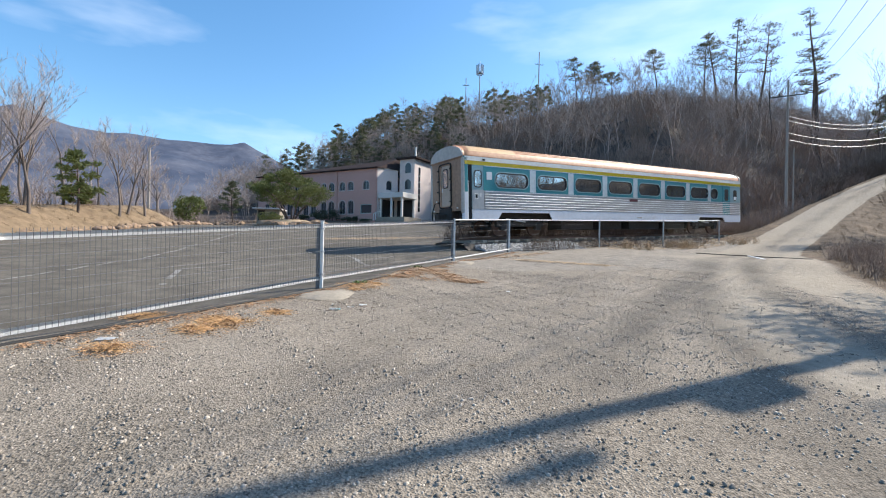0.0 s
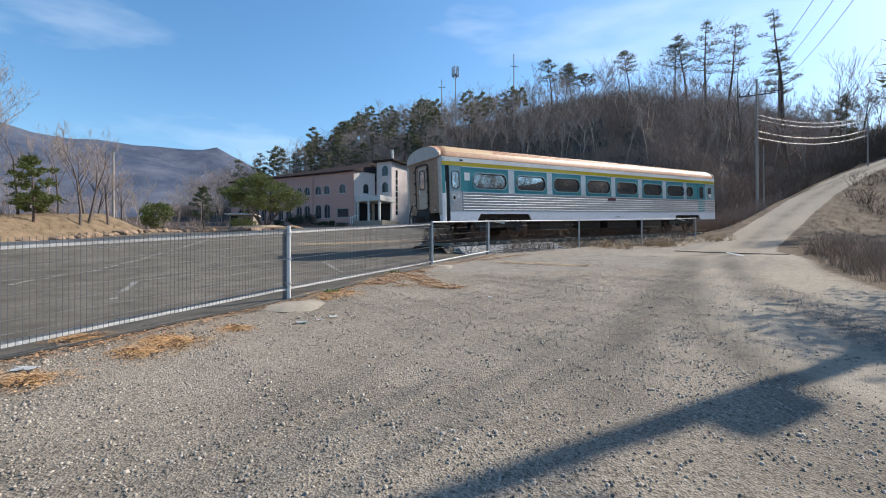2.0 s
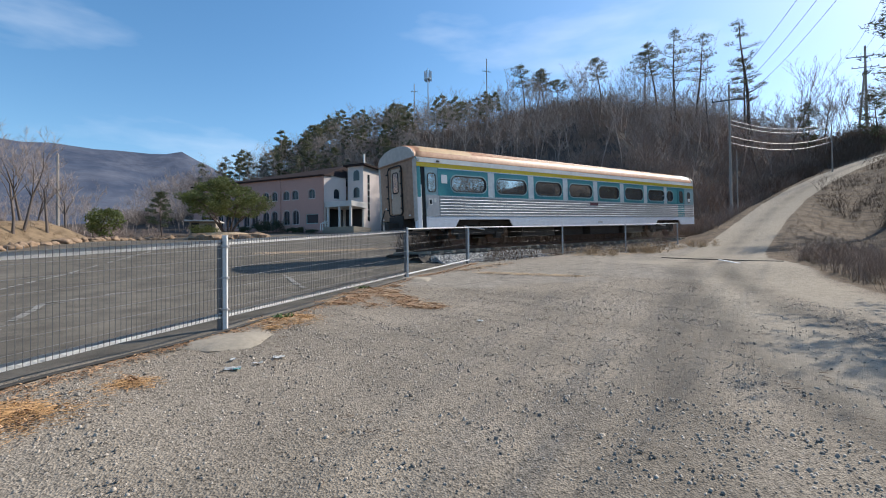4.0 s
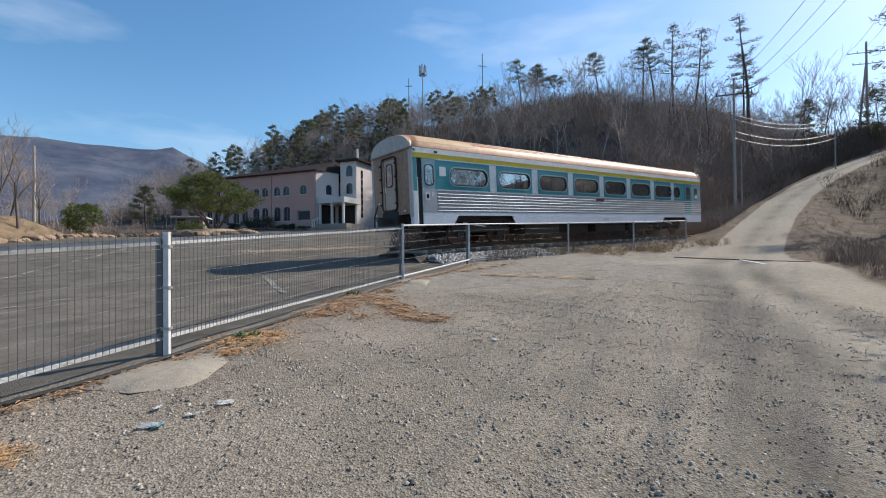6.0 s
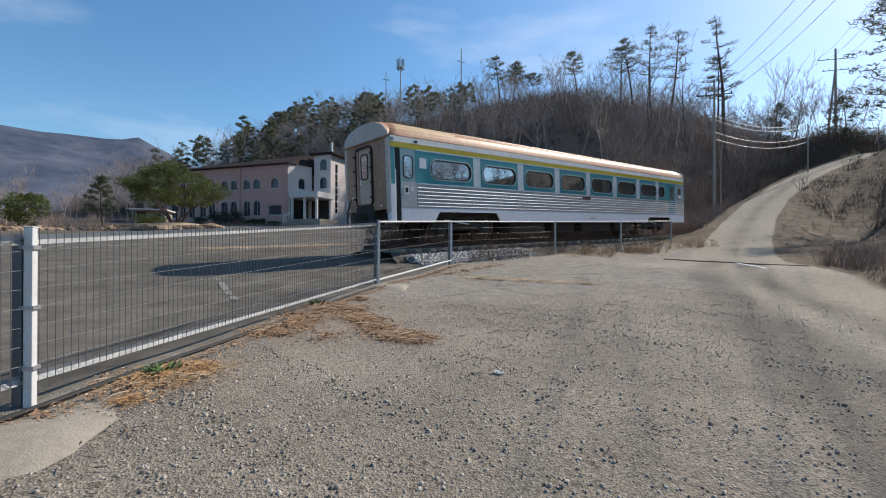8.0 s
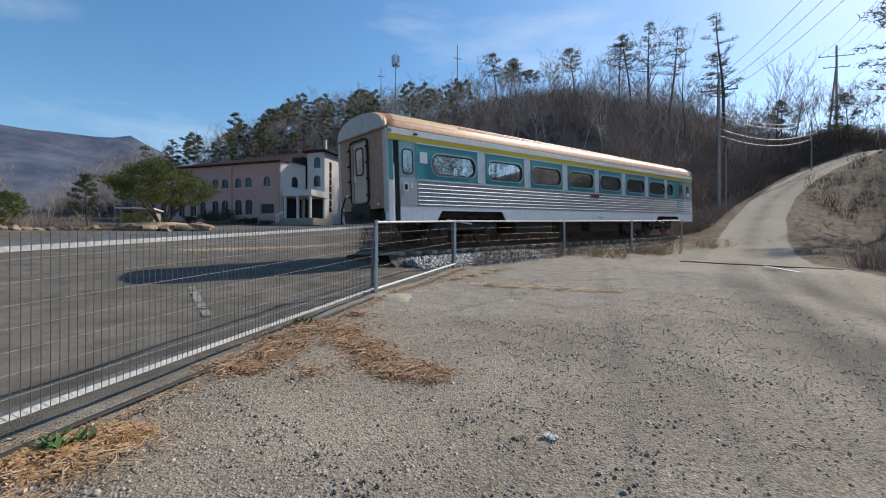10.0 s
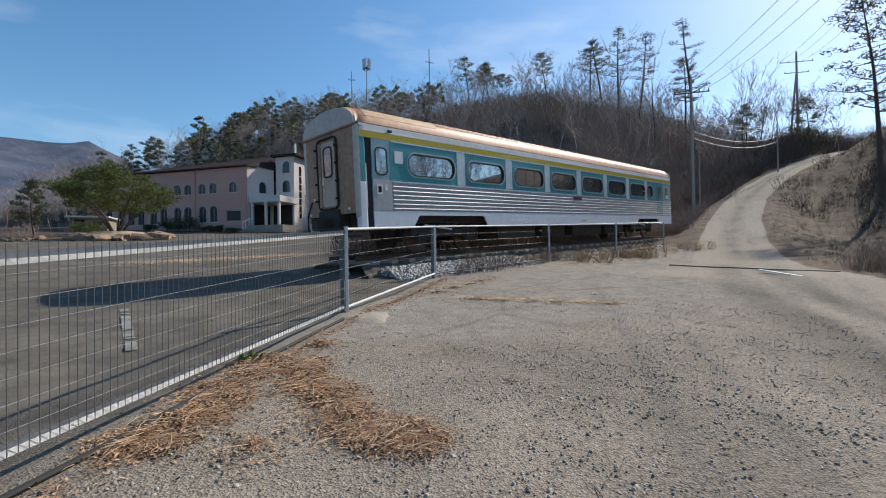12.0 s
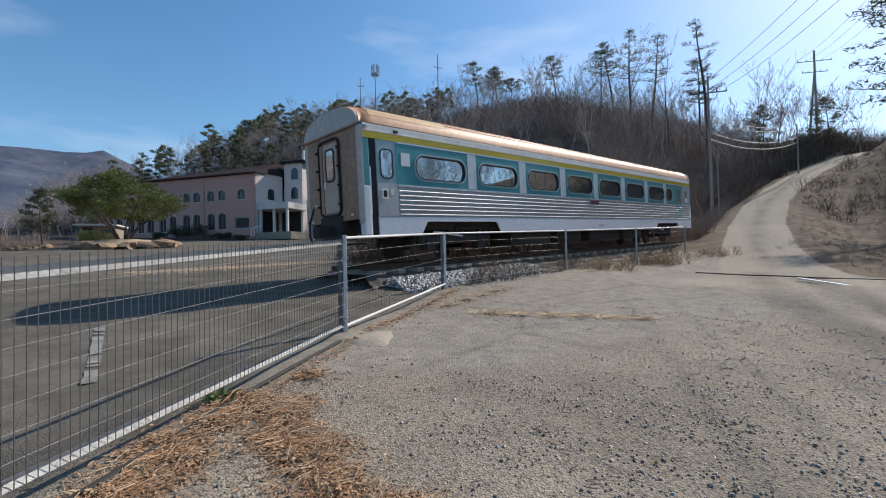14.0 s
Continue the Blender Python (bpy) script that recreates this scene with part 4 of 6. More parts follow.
for i in range(len(FENCE) - 1):
    a, b = FENCE[i], FENCE[i + 1]
    lo0, lo1 = Vector((*a, LOW_Z[i])), Vector((*b, LOW_Z[i + 1]))
    hi0, hi1 = Vector((*a, TOP_Z[i])), Vector((*b, TOP_Z[i + 1]))
    run = (lo1 - lo0).length
    flat = Vector((b[0] - a[0], b[1] - a[1], 0)).normalized()
    side = Vector((-flat.y, flat.x, 0))
    bm = bmesh.new()
    if i < 4:
        n = int(run / (0.06 if i < 3 else 0.11))
        for k in range(1, n):
            t = k / n
            tube(bm, lo0.lerp(lo1, t), hi0.lerp(hi1, t) + Vector((0, 0, 0.03)), 0.0034 if i < 3 else 0.0016, seg=3, caps=False)
    else:
        tube(bm, hi0, hi1, 0.024, seg=8)
    mesh = fence_part("mesh_panel" if i < 4 else "top_rail", bm, WIRE if i < 4 else GALV)
    tagged(mesh, kind="stuff" if i < 4 else "")
    wires = 8 if i < 3 else 6
    for k in range(1, wires):
        t = k / wires
        fence_part("line_wire", tubed(lo0.lerp(hi0, t), lo1.lerp(hi1, t), 0.0021 if i < 4 else 0.0016, seg=4, caps=False), LINE_WIRE if i < 4 else WIRE, mesh)
    if i < 3:
        for q0, q1, nm, h in ((hi0, hi1, "top_strip", -0.095), (lo0, lo1, "bottom_strip", 0.0)):
            bm = bmesh.new()
            vs = [bm.verts.new(p + Vector((0, 0, h + dz)) + side * o) for p in (q0, q1) for dz, o in ((0, 0.005), (0.035, 0.03), (0.075, 0.005))]
            for r in range(2):
                bm.faces.new((vs[r], vs[r + 3], vs[r + 4], vs[r + 1]))
            bmesh.ops.solidify(bm, geom=bm.faces[:], thickness=0.003)
            fence_part(nm, bm, GALV_WHITE, mesh, "folded pale steel strip")
    elif i == 3:
        for q0, q1, nm in ((hi0, hi1, "top_rail"), (lo0, lo1, "bottom_rail")):
            fence_part(nm, tubed(q0, q1, 0.024, seg=10), GALV_WHITE, mesh)
    else:
        fence_part("bottom_rail", tubed(lo0, lo1, 0.018, seg=8), WIRE, mesh)

# black hose along the foot of the fence
bm = bmesh.new()
pts = []
for i in range(3):
    a, b = FENCE[i], FENCE[i + 1]
    nrm = np.array([b[1] - a[1], a[0] - b[0]]) / np.hypot(*(b - a))
    for k in range(12):
        c = a + (b - a) * k / 12 + nrm * (0.15 + 0.025 * math.sin(i * 5 + k * 0.9))
        pts.append((c[0], c[1], land_at(c[0], c[1]) + 0.02))
polytube(bm, pts, 0.022, 8)
single("hose", bm, RUBBER, "black hose lying on asphalt along the fence foot", "hose")


def mound(x, y, rx, ry, h, turn, seed):
    bm = bmesh.new()
    rnd = random.Random(seed)
    rings = []
    for r in range(6):
        t = r / 5
        ring = []
        for k in range(26):
            a = 2 * math.pi * k / 26
            wob = 1 + 0.13 * math.sin(3 * a + seed) + 0.07 * math.sin(7 * a + seed * 2)
            ring.append(bm.verts.new((rx * t * wob * math.cos(a), ry * t * wob * math.sin(a), h * (1 - t ** 2.2) - 0.03 * (t == 1) + rnd.uniform(-0.004, 0.004))))
        rings.append(ring)
    for a, b in zip(rings[1:], rings[2:]):
        for k in range(26):
            bm.faces.new((a[k], b[k], b[(k + 1) % 26], a[(k + 1) % 26]))
    top = bm.verts.new((0, 0, h))
    for k in range(26):
        bm.faces.new((top, rings[1][k], rings[1][(k + 1) % 26]))
    bmesh.ops.delete(bm, geom=rings[0], context="VERTS")
    for f in bm.faces:
        f.smooth = True
    return single("concrete_footing", bm, CONCRETE, "rough poured concrete footing at a fence post", "footing", "post footings", m=pose(x, y, land_at(x, y) - 0.012, 3.5, 0, turn))


mound(-2.05, 8.55, 0.8, 0.42, 0.05, 64, 1)
mound(0.72, 15.2, 0.55, 0.4, 0.045, 60, 2)


# ---- trees ----
def branch_set(rnd, height, r0, depth, spread=0.55, first=0.35, twist=0.25):
    """Segments (a, b, ra, rb) of a bare tree, base at the origin."""
    segs = []

    def grow(p, d, length, r, level):
        n = 3 if level == 0 else 2
        for k in range(n):
            d = (d + Vector((rnd.uniform(-1, 1), rnd.uniform(-1, 1), rnd.uniform(-0.2, 0.5))) * twist * 0.6).normalized()
            q = p + d * (length / n)
            r2 = r * (0.8 if level == 0 else 0.68)
            segs.append((p, q, r, r2, level))
            p, r = q, r2
            if level < depth and (level or k >= first * n - 0.5):
                for _ in range(rnd.choice((2, 3)) if level == 0 else rnd.choice((1, 2, 2)) if level < 3 else 1):
                    a = rnd.uniform(0, 2 * math.pi)
                    side = Vector((math.cos(a), math.sin(a), 0))
                    dd = (d * (1 - spread * 0.5) + side * spread + Vector((0, 0, 0.25))).normalized()
                    grow(p, dd, length * rnd.uniform(0.42, 0.62), r * rnd.uniform(0.45, 0.65), level + 1)

    grow(Vector((0, 0, -0.2)), Vector((rnd.uniform(-0.1, 0.1), rnd.uniform(-0.1, 0.1), 1)), height * 0.72, r0, 0)
    return segs


def segs_arrays(segs, sides=3, least=0.0):
    """Tapered prisms along segments: vertices and triangles."""
    vs, fs, base = [], [], 0
    for a, b, ra, rb, _ in segs:
        q = (b - a).to_track_quat("Z", "Y")
        for p, r in ((a, max(ra, least)), (b, max(rb, least))):
            for k in range(sides):
                w = p + q @ Vector((math.cos(k * 2 * math.pi / sides) * r, math.sin(k * 2 * math.pi / sides) * r, 0))
                vs.append((w.x, w.y, w.z))
        for k in range(sides):
            j = (k + 1) % sides
            fs.append((base + k, base + j, base + sides + j))
            fs.append((base + k, base + sides + j, base + sides + k))
        base += 2 * sides
    return np.array(vs), np.array(fs)


def tufts(rnd, centre, rx, rz, count, size):
    """Small random blades about a centre: (vertices, triangles)."""
    vs, fs = [], []
    for k in range(count):
        while True:
            p = Vector((rnd.uniform(-1, 1), rnd.uniform(-1, 1), rnd.uniform(-1, 1)))
            if p.length < 1:
                break
        c = centre + Vector((p.x * rx, p.y * rx, p.z * rz))
        d = Vector((rnd.uniform(-1, 1), rnd.uniform(-1, 1), rnd.uniform(-0.3, 1))).normalized()
        e = d.orthogonal().normalized()
        l, w = size * rnd.uniform(0.6, 1.4), size * 0.22
        vs += [tuple(c + e * w), tuple(c - e * w), tuple(c + d * l)]
        fs.append((3 * k, 3 * k + 1, 3 * k + 2))
    return np.array(vs), np.array(fs)


def join(pieces):
    vs, fs, base = [], [], 0
    for v, f in pieces:
        vs.append(v)
        fs.append(f + base)
        base += len(v)
    return np.concatenate(vs), np.concatenate(fs)


def pine_arrays(rnd, h, bare, width, count, leaf, lean=0.05, flat=0.35, r0=None):
    """Trunk and limbs, and the needle clumps, of a pine with its crown above the share bare of its height."""
    r0 = r0 or h * 0.016
    trunk, p, d, n = [], Vector((0, 0, -0.3)), Vector((rnd.uniform(-lean, lean), rnd.uniform(-lean, lean), 1)).normalized(), 8
    pts = [p]
    for k in range(n):
        d = (d + Vector((rnd.uniform(-lean, lean), rnd.uniform(-lean, lean), 0.05))).normalized()
        q = p + d * (h * 0.97 / n)
        trunk.append((p, q, r0 * (1 - 0.85 * k / n), r0 * (1 - 0.85 * (k + 1) / n), 0))
        p = q
        pts.append(p)
    leaves = []
    for k in range(count):
        t = bare + (1 - bare) * (k + 0.5) / count
        f = t * n
        i = min(int(f), n - 1)
        c = pts[i].lerp(pts[i + 1], f - i)
        a = k * 2.4 + rnd.uniform(-0.6, 0.6)
        u = (t - bare) / (1 - bare)
        reach = width * (0.35 + 0.65 * math.sin(math.pi * min(1, 0.25 + 0.7 * u))) * rnd.uniform(0.45, 1.05) * (1 if u < 0.85 else 0.5)
        tip = c + Vector((math.cos(a) * reach, math.sin(a) * reach, reach * rnd.uniform(0.05, 0.4)))
        mid = c.lerp(tip, 0.5) + Vector((0, 0, -0.04 * reach))
        rb = r0 * 0.28 * (1.1 - u)
        trunk.append((c, mid, rb, rb * 0.7, 1))
        trunk.append((mid, tip, rb * 0.7, rb * 0.25, 1))
        for s, m in ((1.0, 1.0), (0.62, 0.8)):
            cc = c.lerp(tip, s) + Vector((rnd.uniform(-0.1, 0.1) * width, rnd.uniform(-0.1, 0.1) * width, 0.05 * width))
            leaves.append(tufts(rnd, cc, width * 0.26 * m, width * 0.26 * flat * m, int(34 * m), leaf))
    leaves.append(tufts(rnd, pts[-1], width * 0.22, width * 0.2, 40, leaf))
    return segs_arrays(trunk, 6), join(leaves)


def tree_thing(name, x, y, trunk, crown, label, mat_t, mat_c, group="", z=None, turn=0.0, crown_name="crown"):
    t = thing(name, pose(x, y, land_at(x, y) if z is None else z, 0, 0, turn), label, "tree", group)
    o = new("trunk", big_mesh("trunk", *trunk, mat_t))
    o.parent = t
    c = new(crown_name, big_mesh(crown_name, *crown, mat_c))
    c.parent = t
    tagged(c, kind="stuff")
    return t


def blades(segs, rnd):
    """One slim tapered blade for each far-off twig."""
    vs = []
    for a, b, ra in segs:
        e = (b - a).cross(Vector((rnd.uniform(-1, 1), rnd.uniform(-1, 1), rnd.uniform(-1, 1)))).normalized() * ra
        vs += [tuple(a + e), tuple(a - e), tuple(b)]
    return np.array(vs), np.arange(len(vs)).reshape(-1, 3)


def split_bare(segs, sides=5, least=0.006):
    big = [g for g in segs if g[4] <= 1]
    small = [g for g in segs if g[4] > 1]
    rt, twigs = random.Random(len(segs)), []
    for a, b, ra, rb, lv in small:
        for _ in range(2):
            d = ((b - a).normalized() + Vector((rt.uniform(-0.9, 0.9), rt.uniform(-0.9, 0.9), rt.uniform(-0.3, 0.7)))).normalized()
            p = a.lerp(b, rt.random())
            twigs.append((p, p + d * rt.uniform(0.2, 0.6), 0.006))
    return segs_arrays(big, sides, least), join([segs_arrays(small, 3, least), blades(twigs, rt)])


# woods on the hill: bare trees and brush
def far_tree(rnd, height, r0, spread):
    """A bare tree for a far slope: solid stem and limbs, twigs as blades."""
    segs = branch_set(rnd, height, r0, 3, spread=spread, first=0.3)
    limbs = [g for g in segs if g[4] <= 1]
    twigs = [(a, b, max(ra, 0.014)) for a, b, ra, rb, lv in segs if lv > 1]
    for a, b, ra, rb, lv in segs:
        if lv > 1:
            for _ in range(3):
                d = ((b - a).normalized() + Vector((rnd.uniform(-0.8, 0.8), rnd.uniform(-0.8, 0.8), rnd.uniform(-0.3, 0.7)))).normalized()
                p = a.lerp(b, rnd.random())
                twigs.append((p, p + d * rnd.uniform(0.45, 1.1), 0.012))
    return join([segs_arrays(limbs, 3, 0.012), blades(twigs, rnd)])


def brush_segs(rnd, stems):
    segs = []
    for j in range(stems):
        a, r = rnd.uniform(0, 6.28), rnd.uniform(0, 0.9)
        p = Vector((r * math.cos(a), r * math.sin(a), -0.1))
        d = Vector((rnd.uniform(-0.45, 0.45), rnd.uniform(-0.45, 0.45), 1)).normalized()
        q = p + d * rnd.uniform(0.7, 1.5)
        q2 = q + (d + Vector((rnd.uniform(-0.6, 0.6), rnd.uniform(-0.6, 0.6), 0))) * rnd.uniform(0.3, 0.8)
        q3 = q + (d + Vector((rnd.uniform(-0.9, 0.9), rnd.uniform(-0.9, 0.9), -0.1))) * rnd.uniform(0.3, 0.6)
        segs += [(p, q, 0.013, 0.009, 0), (q, q2, 0.009, 0.004, 0), (q, q3, 0.008, 0.004, 0)]
    return segs


rnd = random.Random(7)
templates = [far_tree(rnd, rnd.uniform(7, 10), rnd.uniform(0.06, 0.11), rnd.uniform(0.4, 0.65)) for k in range(9)]
brush_t = [segs_arrays(brush_segs(rnd, 15), 3, 0.004) for k in range(6)]
far_brush_t = [blades([(a, b, r * 1.5) for a, b, r, _, _ in brush_segs(rnd, 34)], rnd) for k in range(8)]


def hill_places(count, near, far_d, xlo, xhi, seed):
    r = np.random.RandomState(seed)
    out = []
    while len(out) < count:
        x, y = r.uniform(xlo, xhi, 4000), r.uniform(30, 135, 4000)
        d, _, s = along(FOOT, x, y)
        dr, _, _ = along(ROAD, x, y)
        ok = (s > 0) & (d > near) & (d < far_d) & (dr > 5)
        z = land(x, y)
        out += [np.array(p) for p in zip(x[ok], y[ok], z[ok])]
    return out[:count], r


P, r = hill_places(900, 7, 75, -58, 110, 3)
woods = new("bare_woodland", big_mesh("bare_woodland", *scatter(templates, P, r.uniform(0, 6.28, len(P)), np.where(np.array(P)[:, 0] > 30, 0.72, 1.0) * r.uniform(0.45, 0.9, len(P)), r.uniform(-0.12, 0.12, (len(P), 2))), TWIG))
tagged(woods, "leafless grey-brown deciduous trees covering the hillside", "woodland", kind="stuff")
P, r = hill_places(5000, 0.5, 60, -58, 110, 5)
thicket = new("hillside_thicket", big_mesh("hillside_thicket", *scatter(far_brush_t, P, r.uniform(0, 6.28, len(P)), r.uniform(0.8, 1.9, len(P)), r.uniform(-0.45, 0.45, (len(P), 2))), BRUSH))
tagged(thicket, "dense dry brown brush on the slope behind the carriage", "brush", kind="stuff")

# dark pines on the left shoulder of the hill
rnd = random.Random(11)
pine_t = []
for k in range(4):
    (tv, tf), (cv, cf) = pine_arrays(rnd, rnd.uniform(8, 11), 0.5, 1.6, 15, 0.36, flat=0.55)
    pine_t.append(((tv, tf), (cv, cf)))
P, r = hill_places(1500, 6, 60, -60, 26, 9)
P = [p for p in P if p[1] > 88 and p[0] > -46 and r.random_sample() < (1.0 if p[0] < 4 else 0.35)][:190]
turns, sizes = r.uniform(0, 6.28, len(P)), r.uniform(0.7, 1.15, len(P))
o = new("pine_wood", big_mesh("pine_wood", *scatter([c for _, c in pine_t], P, turns, sizes), leafy("ridge_pine_needles", (0.15, 0.155, 0.10), (0.19, 0.20, 0.11))))
tagged(o, "dark pine crowns along the hill ridge", "woodland", kind="stuff")
o = new("pine_wood_trunks", big_mesh("pine_wood_trunks", *scatter([t for t, _ in pine_t], P, turns, sizes), TWIG))
tagged(o, "bare pine trunks along the hill ridge", "woodland", kind="stuff")

P, r = hill_places(1500, 4, 60, -60, 26, 19)
P = [p for p in P if p[1] > 78 and p[0] < 16][:240]
o = new("shoulder_woodland", big_mesh("shoulder_woodland", *scatter(templates, P, r.uniform(0, 6.28, len(P)), r.uniform(0.6, 1.0, len(P)), r.uniform(-0.06, 0.06, (len(P), 2))), TWIG))
tagged(o, "pale leafless trees among the pines on the hill shoulder", "woodland", kind="stuff")

# tall pines that stand out on the skyline: x, y, top, width, share of bare trunk
SKYLINE = [(52.6, 63.7, 37.4, 2.3, 0.30), (50.0, 77.5, 42.4, 2.6, 0.35), (52.3, 75.8, 39.8, 2.8, 0.4), (47.6, 79.0, 40.8, 2.0, 0.45),
           (45.7, 80.5, 38.7, 2.6, 0.55), (41.6, 88.5, 41.2, 2.0, 0.5), (35.4, 96.8, 40.2, 1.8, 0.6), (28.8, 99.2, 44.0, 2.2, 0.45),
           (31.1, 98.4, 42.6, 2.0, 0.5), (33.0, 97.5, 41.5, 2.0, 0.5), (57.5, 71.0, 34.5, 2.2, 0.4)]
for k, (x, y, top, w, bare) in enumerate(SKYLINE):
    z = land_at(x, y)
    tr, cr = pine_arrays(random.Random(40 + k), top - z, min(0.7, bare + 0.15), w * 1.15, 20, 0.4, lean=0.06, flat=0.3)
    tree_thing("pine_tree", x, y, tr, cr, "tall slender pine with layered crown on the ridge", PINE_BARK, NEEDLE_DARK, "skyline pines", z)
# the pine beside the upper lane
tr, cr = pine_arrays(random.Random(77), 15.5, 0.42, 3.0, 34, 0.36, lean=0.03, r0=0.2)
tree_thing("pine_tree", 38.4, 31.6, tr, cr, "large dark pine on the bank above the lane", PINE_BARK, NEEDLE_DARK)
for k, (x, y, h, w) in enumerate(((64.5, 56.0, 8.0, 2.4), (60.0, 62.0, 9.0, 2.0), (44.0, 27.0, 11.0, 2.6))):
    tr, cr = pine_arrays(random.Random(80 + k), h, 0.1, w, 26, 0.4, flat=0.7)
    tree_thing("pine_tree", x, y, tr, cr, "dense bushy pine beside the lane", PINE_BARK, NEEDLE_DARK)
# bare trees on the bank by the lane
for k, (x, y, h) in enumerate(((41.0, 30.0, 9.0), (46.0, 33.0, 8.5), (36.5, 27.5, 7.0), (50.0, 36.0, 8.0), (57, 40, 9.0), (70.0, 45.0, 9.0), (43.0, 33.5, 6.5))):
    tr, tw = split_bare(branch_set(random.Random(90 + k), h, 0.11, 4, 0.55))
    tree_thing("bare_tree", x, y, tr, tw, "leafless tree on the brushy bank by the lane", BARK, TWIG, "bank trees", crown_name="crown")
# bare ridge trees by the tall pine
for k, (x, y, h) in enumerate(((55.5, 61.0, 11.0), (50.5, 60.0, 10.0), (58.5, 60.5, 10.5), (47.5, 66, 11), (45.0, 71.0, 11.5), (62.0, 62.0, 9.0))):
    tr, tw = split_bare(branch_set(random.Random(120 + k), h, 0.12, 4, 0.42), least=0.012)
    tree_thing("bare_tree", x, y, tr, tw, "leafless spreading tree on the ridge", BARK, TWIG, "ridge trees", crown_name="crown")

# grassy bank left of the car park
BANK_TREES = [(-23.2, 25.3, 5.8), (-24.2, 24.2, 6.6), (-23.6, 23.4, 5.4), (-25.5, 27.5, 5.6), (-23.05, 32.2, 4.7), (-23.3, 33.3, 4.9), (-23.1, 35.0, 4.3), (-26.0, 36.7, 5.0), (-27.5, 40.0, 4.2), (-30.5, 33.0, 6.5), (-24.5, 21.0, 5.6), (-28.0, 25.5, 6.8), (-27.0, 29.0, 5.8), (-29.0, 38.0, 5.0), (-26.5, 31.5, 5.2), (-25.0, 39.5, 3.6)]
for k, (x, y, h) in enumerate(BANK_TREES):
    tr, tw = split_bare(branch_set(random.Random(150 + k), h, 0.10, 4, 0.5, first=0.2))
    tree_thing("bare_tree", x, y, tr, tw, "leafless young tree on the dry grass bank", BARK, TWIG, "bank trees", crown_name="crown")
for k, (x, y, h, w) in enumerate(((-23.4, 28.9, 4.3, 1.25), (-23.1, 40.2, 2.6, 1.6), (-25.5, 31.5, 1.6, 1.1), (-24.5, 24.5, 1.3, 0.9), (-27.0, 58.0, 5.5, 1.4))):
    tr, cr = pine_arrays(random.Random(170 + k), h, 0.25, w, 22, 0.26, lean=0.12, flat=0.6, r0=0.09)
    tree_thing("small_pine", x, y, tr, cr, "small bushy green pine on the dry bank", PINE_BARK, NEEDLE if k < 4 else NEEDLE_DARK, "bank pines")

# clipped pine over the rock planter
segs, leaves = [], []
rnd = random.Random(5)
for k in range(7):
    a = k * 0.9 + rnd.uniform(-0.2, 0.2)
    p, d, r0 = Vector((0.12 * math.cos(a), 0.12 * math.sin(a), -0.3)), Vector((0.18 * math.cos(a), 0.18 * math.sin(a), 1)), 0.12
    for j in range(5):
        d = (d + Vector((0.25 * math.cos(a + rnd.uniform(-0.7, 0.7)), 0.25 * math.sin(a + rnd.uniform(-0.7, 0.7)), 0.02))).normalized()
        q = p + d * rnd.uniform(0.7, 0.95)
        segs.append((p, q, r0, r0 * 0.72, 0))
        p, r0 = q, r0 * 0.72
        if j > 1:
            for m in range(3):
                b = rnd.uniform(0, 6.28)
                e = p + Vector((math.cos(b), math.sin(b), rnd.uniform(0.1, 0.7))) * rnd.uniform(0.6, 1.2)
                segs.append((p, e, r0 * 0.5, r0 * 0.2, 1))
                leaves.append(tufts(rnd, e, 0.62, 0.36, 110, 0.2))
for k in range(52):
    a, rr = rnd.uniform(0, 6.28), 3.1 * math.sqrt(rnd.random())
    leaves.append(tufts(rnd, Vector((rr * math.cos(a), rr * math.sin(a), 5.0 - 0.2 * rr * rr + rnd.uniform(-0.9, 0.35))), 0.55, 0.3, 150, 0.2))
(tv, tf), (cv, cf) = segs_arrays(segs, 6), join(leaves)
tree_thing("planter_pine", -16.5, 48.9, (tv * 1.12, tf), (cv * 1.12, cf), "broad multi-stemmed green pine in a rock planter", PINE_BARK, NEEDLE, z=land_at(-16.5, 48.9) + 0.3)


def boulder(x, y, sx, sy, sz, seed, label, group):
    bm = bmesh.new()
    bmesh.ops.create_icosphere(bm, subdivisions=2 if sz > 0.3 else 3, radius=1)
    off = Vector((seed * 3.7, seed * 1.3, 0))
    for v in bm.verts:
        n = noise.noise(v.co * 1.3 + off) * 0.5 + noise.noise(v.co * 3.1 + off) * 0.3
        v.co = Vector((v.co.x * sx, v.co.y * sy, v.co.z * sz)) * (1 + n)
    for f in bm.faces:
        f.smooth = sz <= 0.3
    return single("boulder", bm, ROCK, label, "boulder", group, m=pose(x, y, land_at(x, y) + sz * 0.35, 0, 0, seed * 40))


rnd = random.Random(21)
for k in range(15):
    a = 2 * math.pi * k / 15
    boulder(-16.4 + 3.0 * math.cos(a), 48.8 + 1.8 * math.sin(a), rnd.uniform(0.75, 1.3), rnd.uniform(0.5, 0.75), rnd.uniform(0.34, 0.48), k, "jagged flat brown boulder edging the pine planter", "planter boulders")
bm = bmesh.new()
bmesh.ops.create_uvsphere(bm, u_segments=24, v_segments=10, radius=1)
for v in bm.verts:
    v.co = Vector((v.co.x * 3.0, v.co.y * 1.8, max(0, v.co.z) * 0.7 + 0.05 * noise.noise(v.co * 4)))
single("planter_soil", bm, STRAW, "dry earth mound inside the rock planter", "planter", m=pose(-16.4, 48.8, land_at(-16.4, 48.8)))
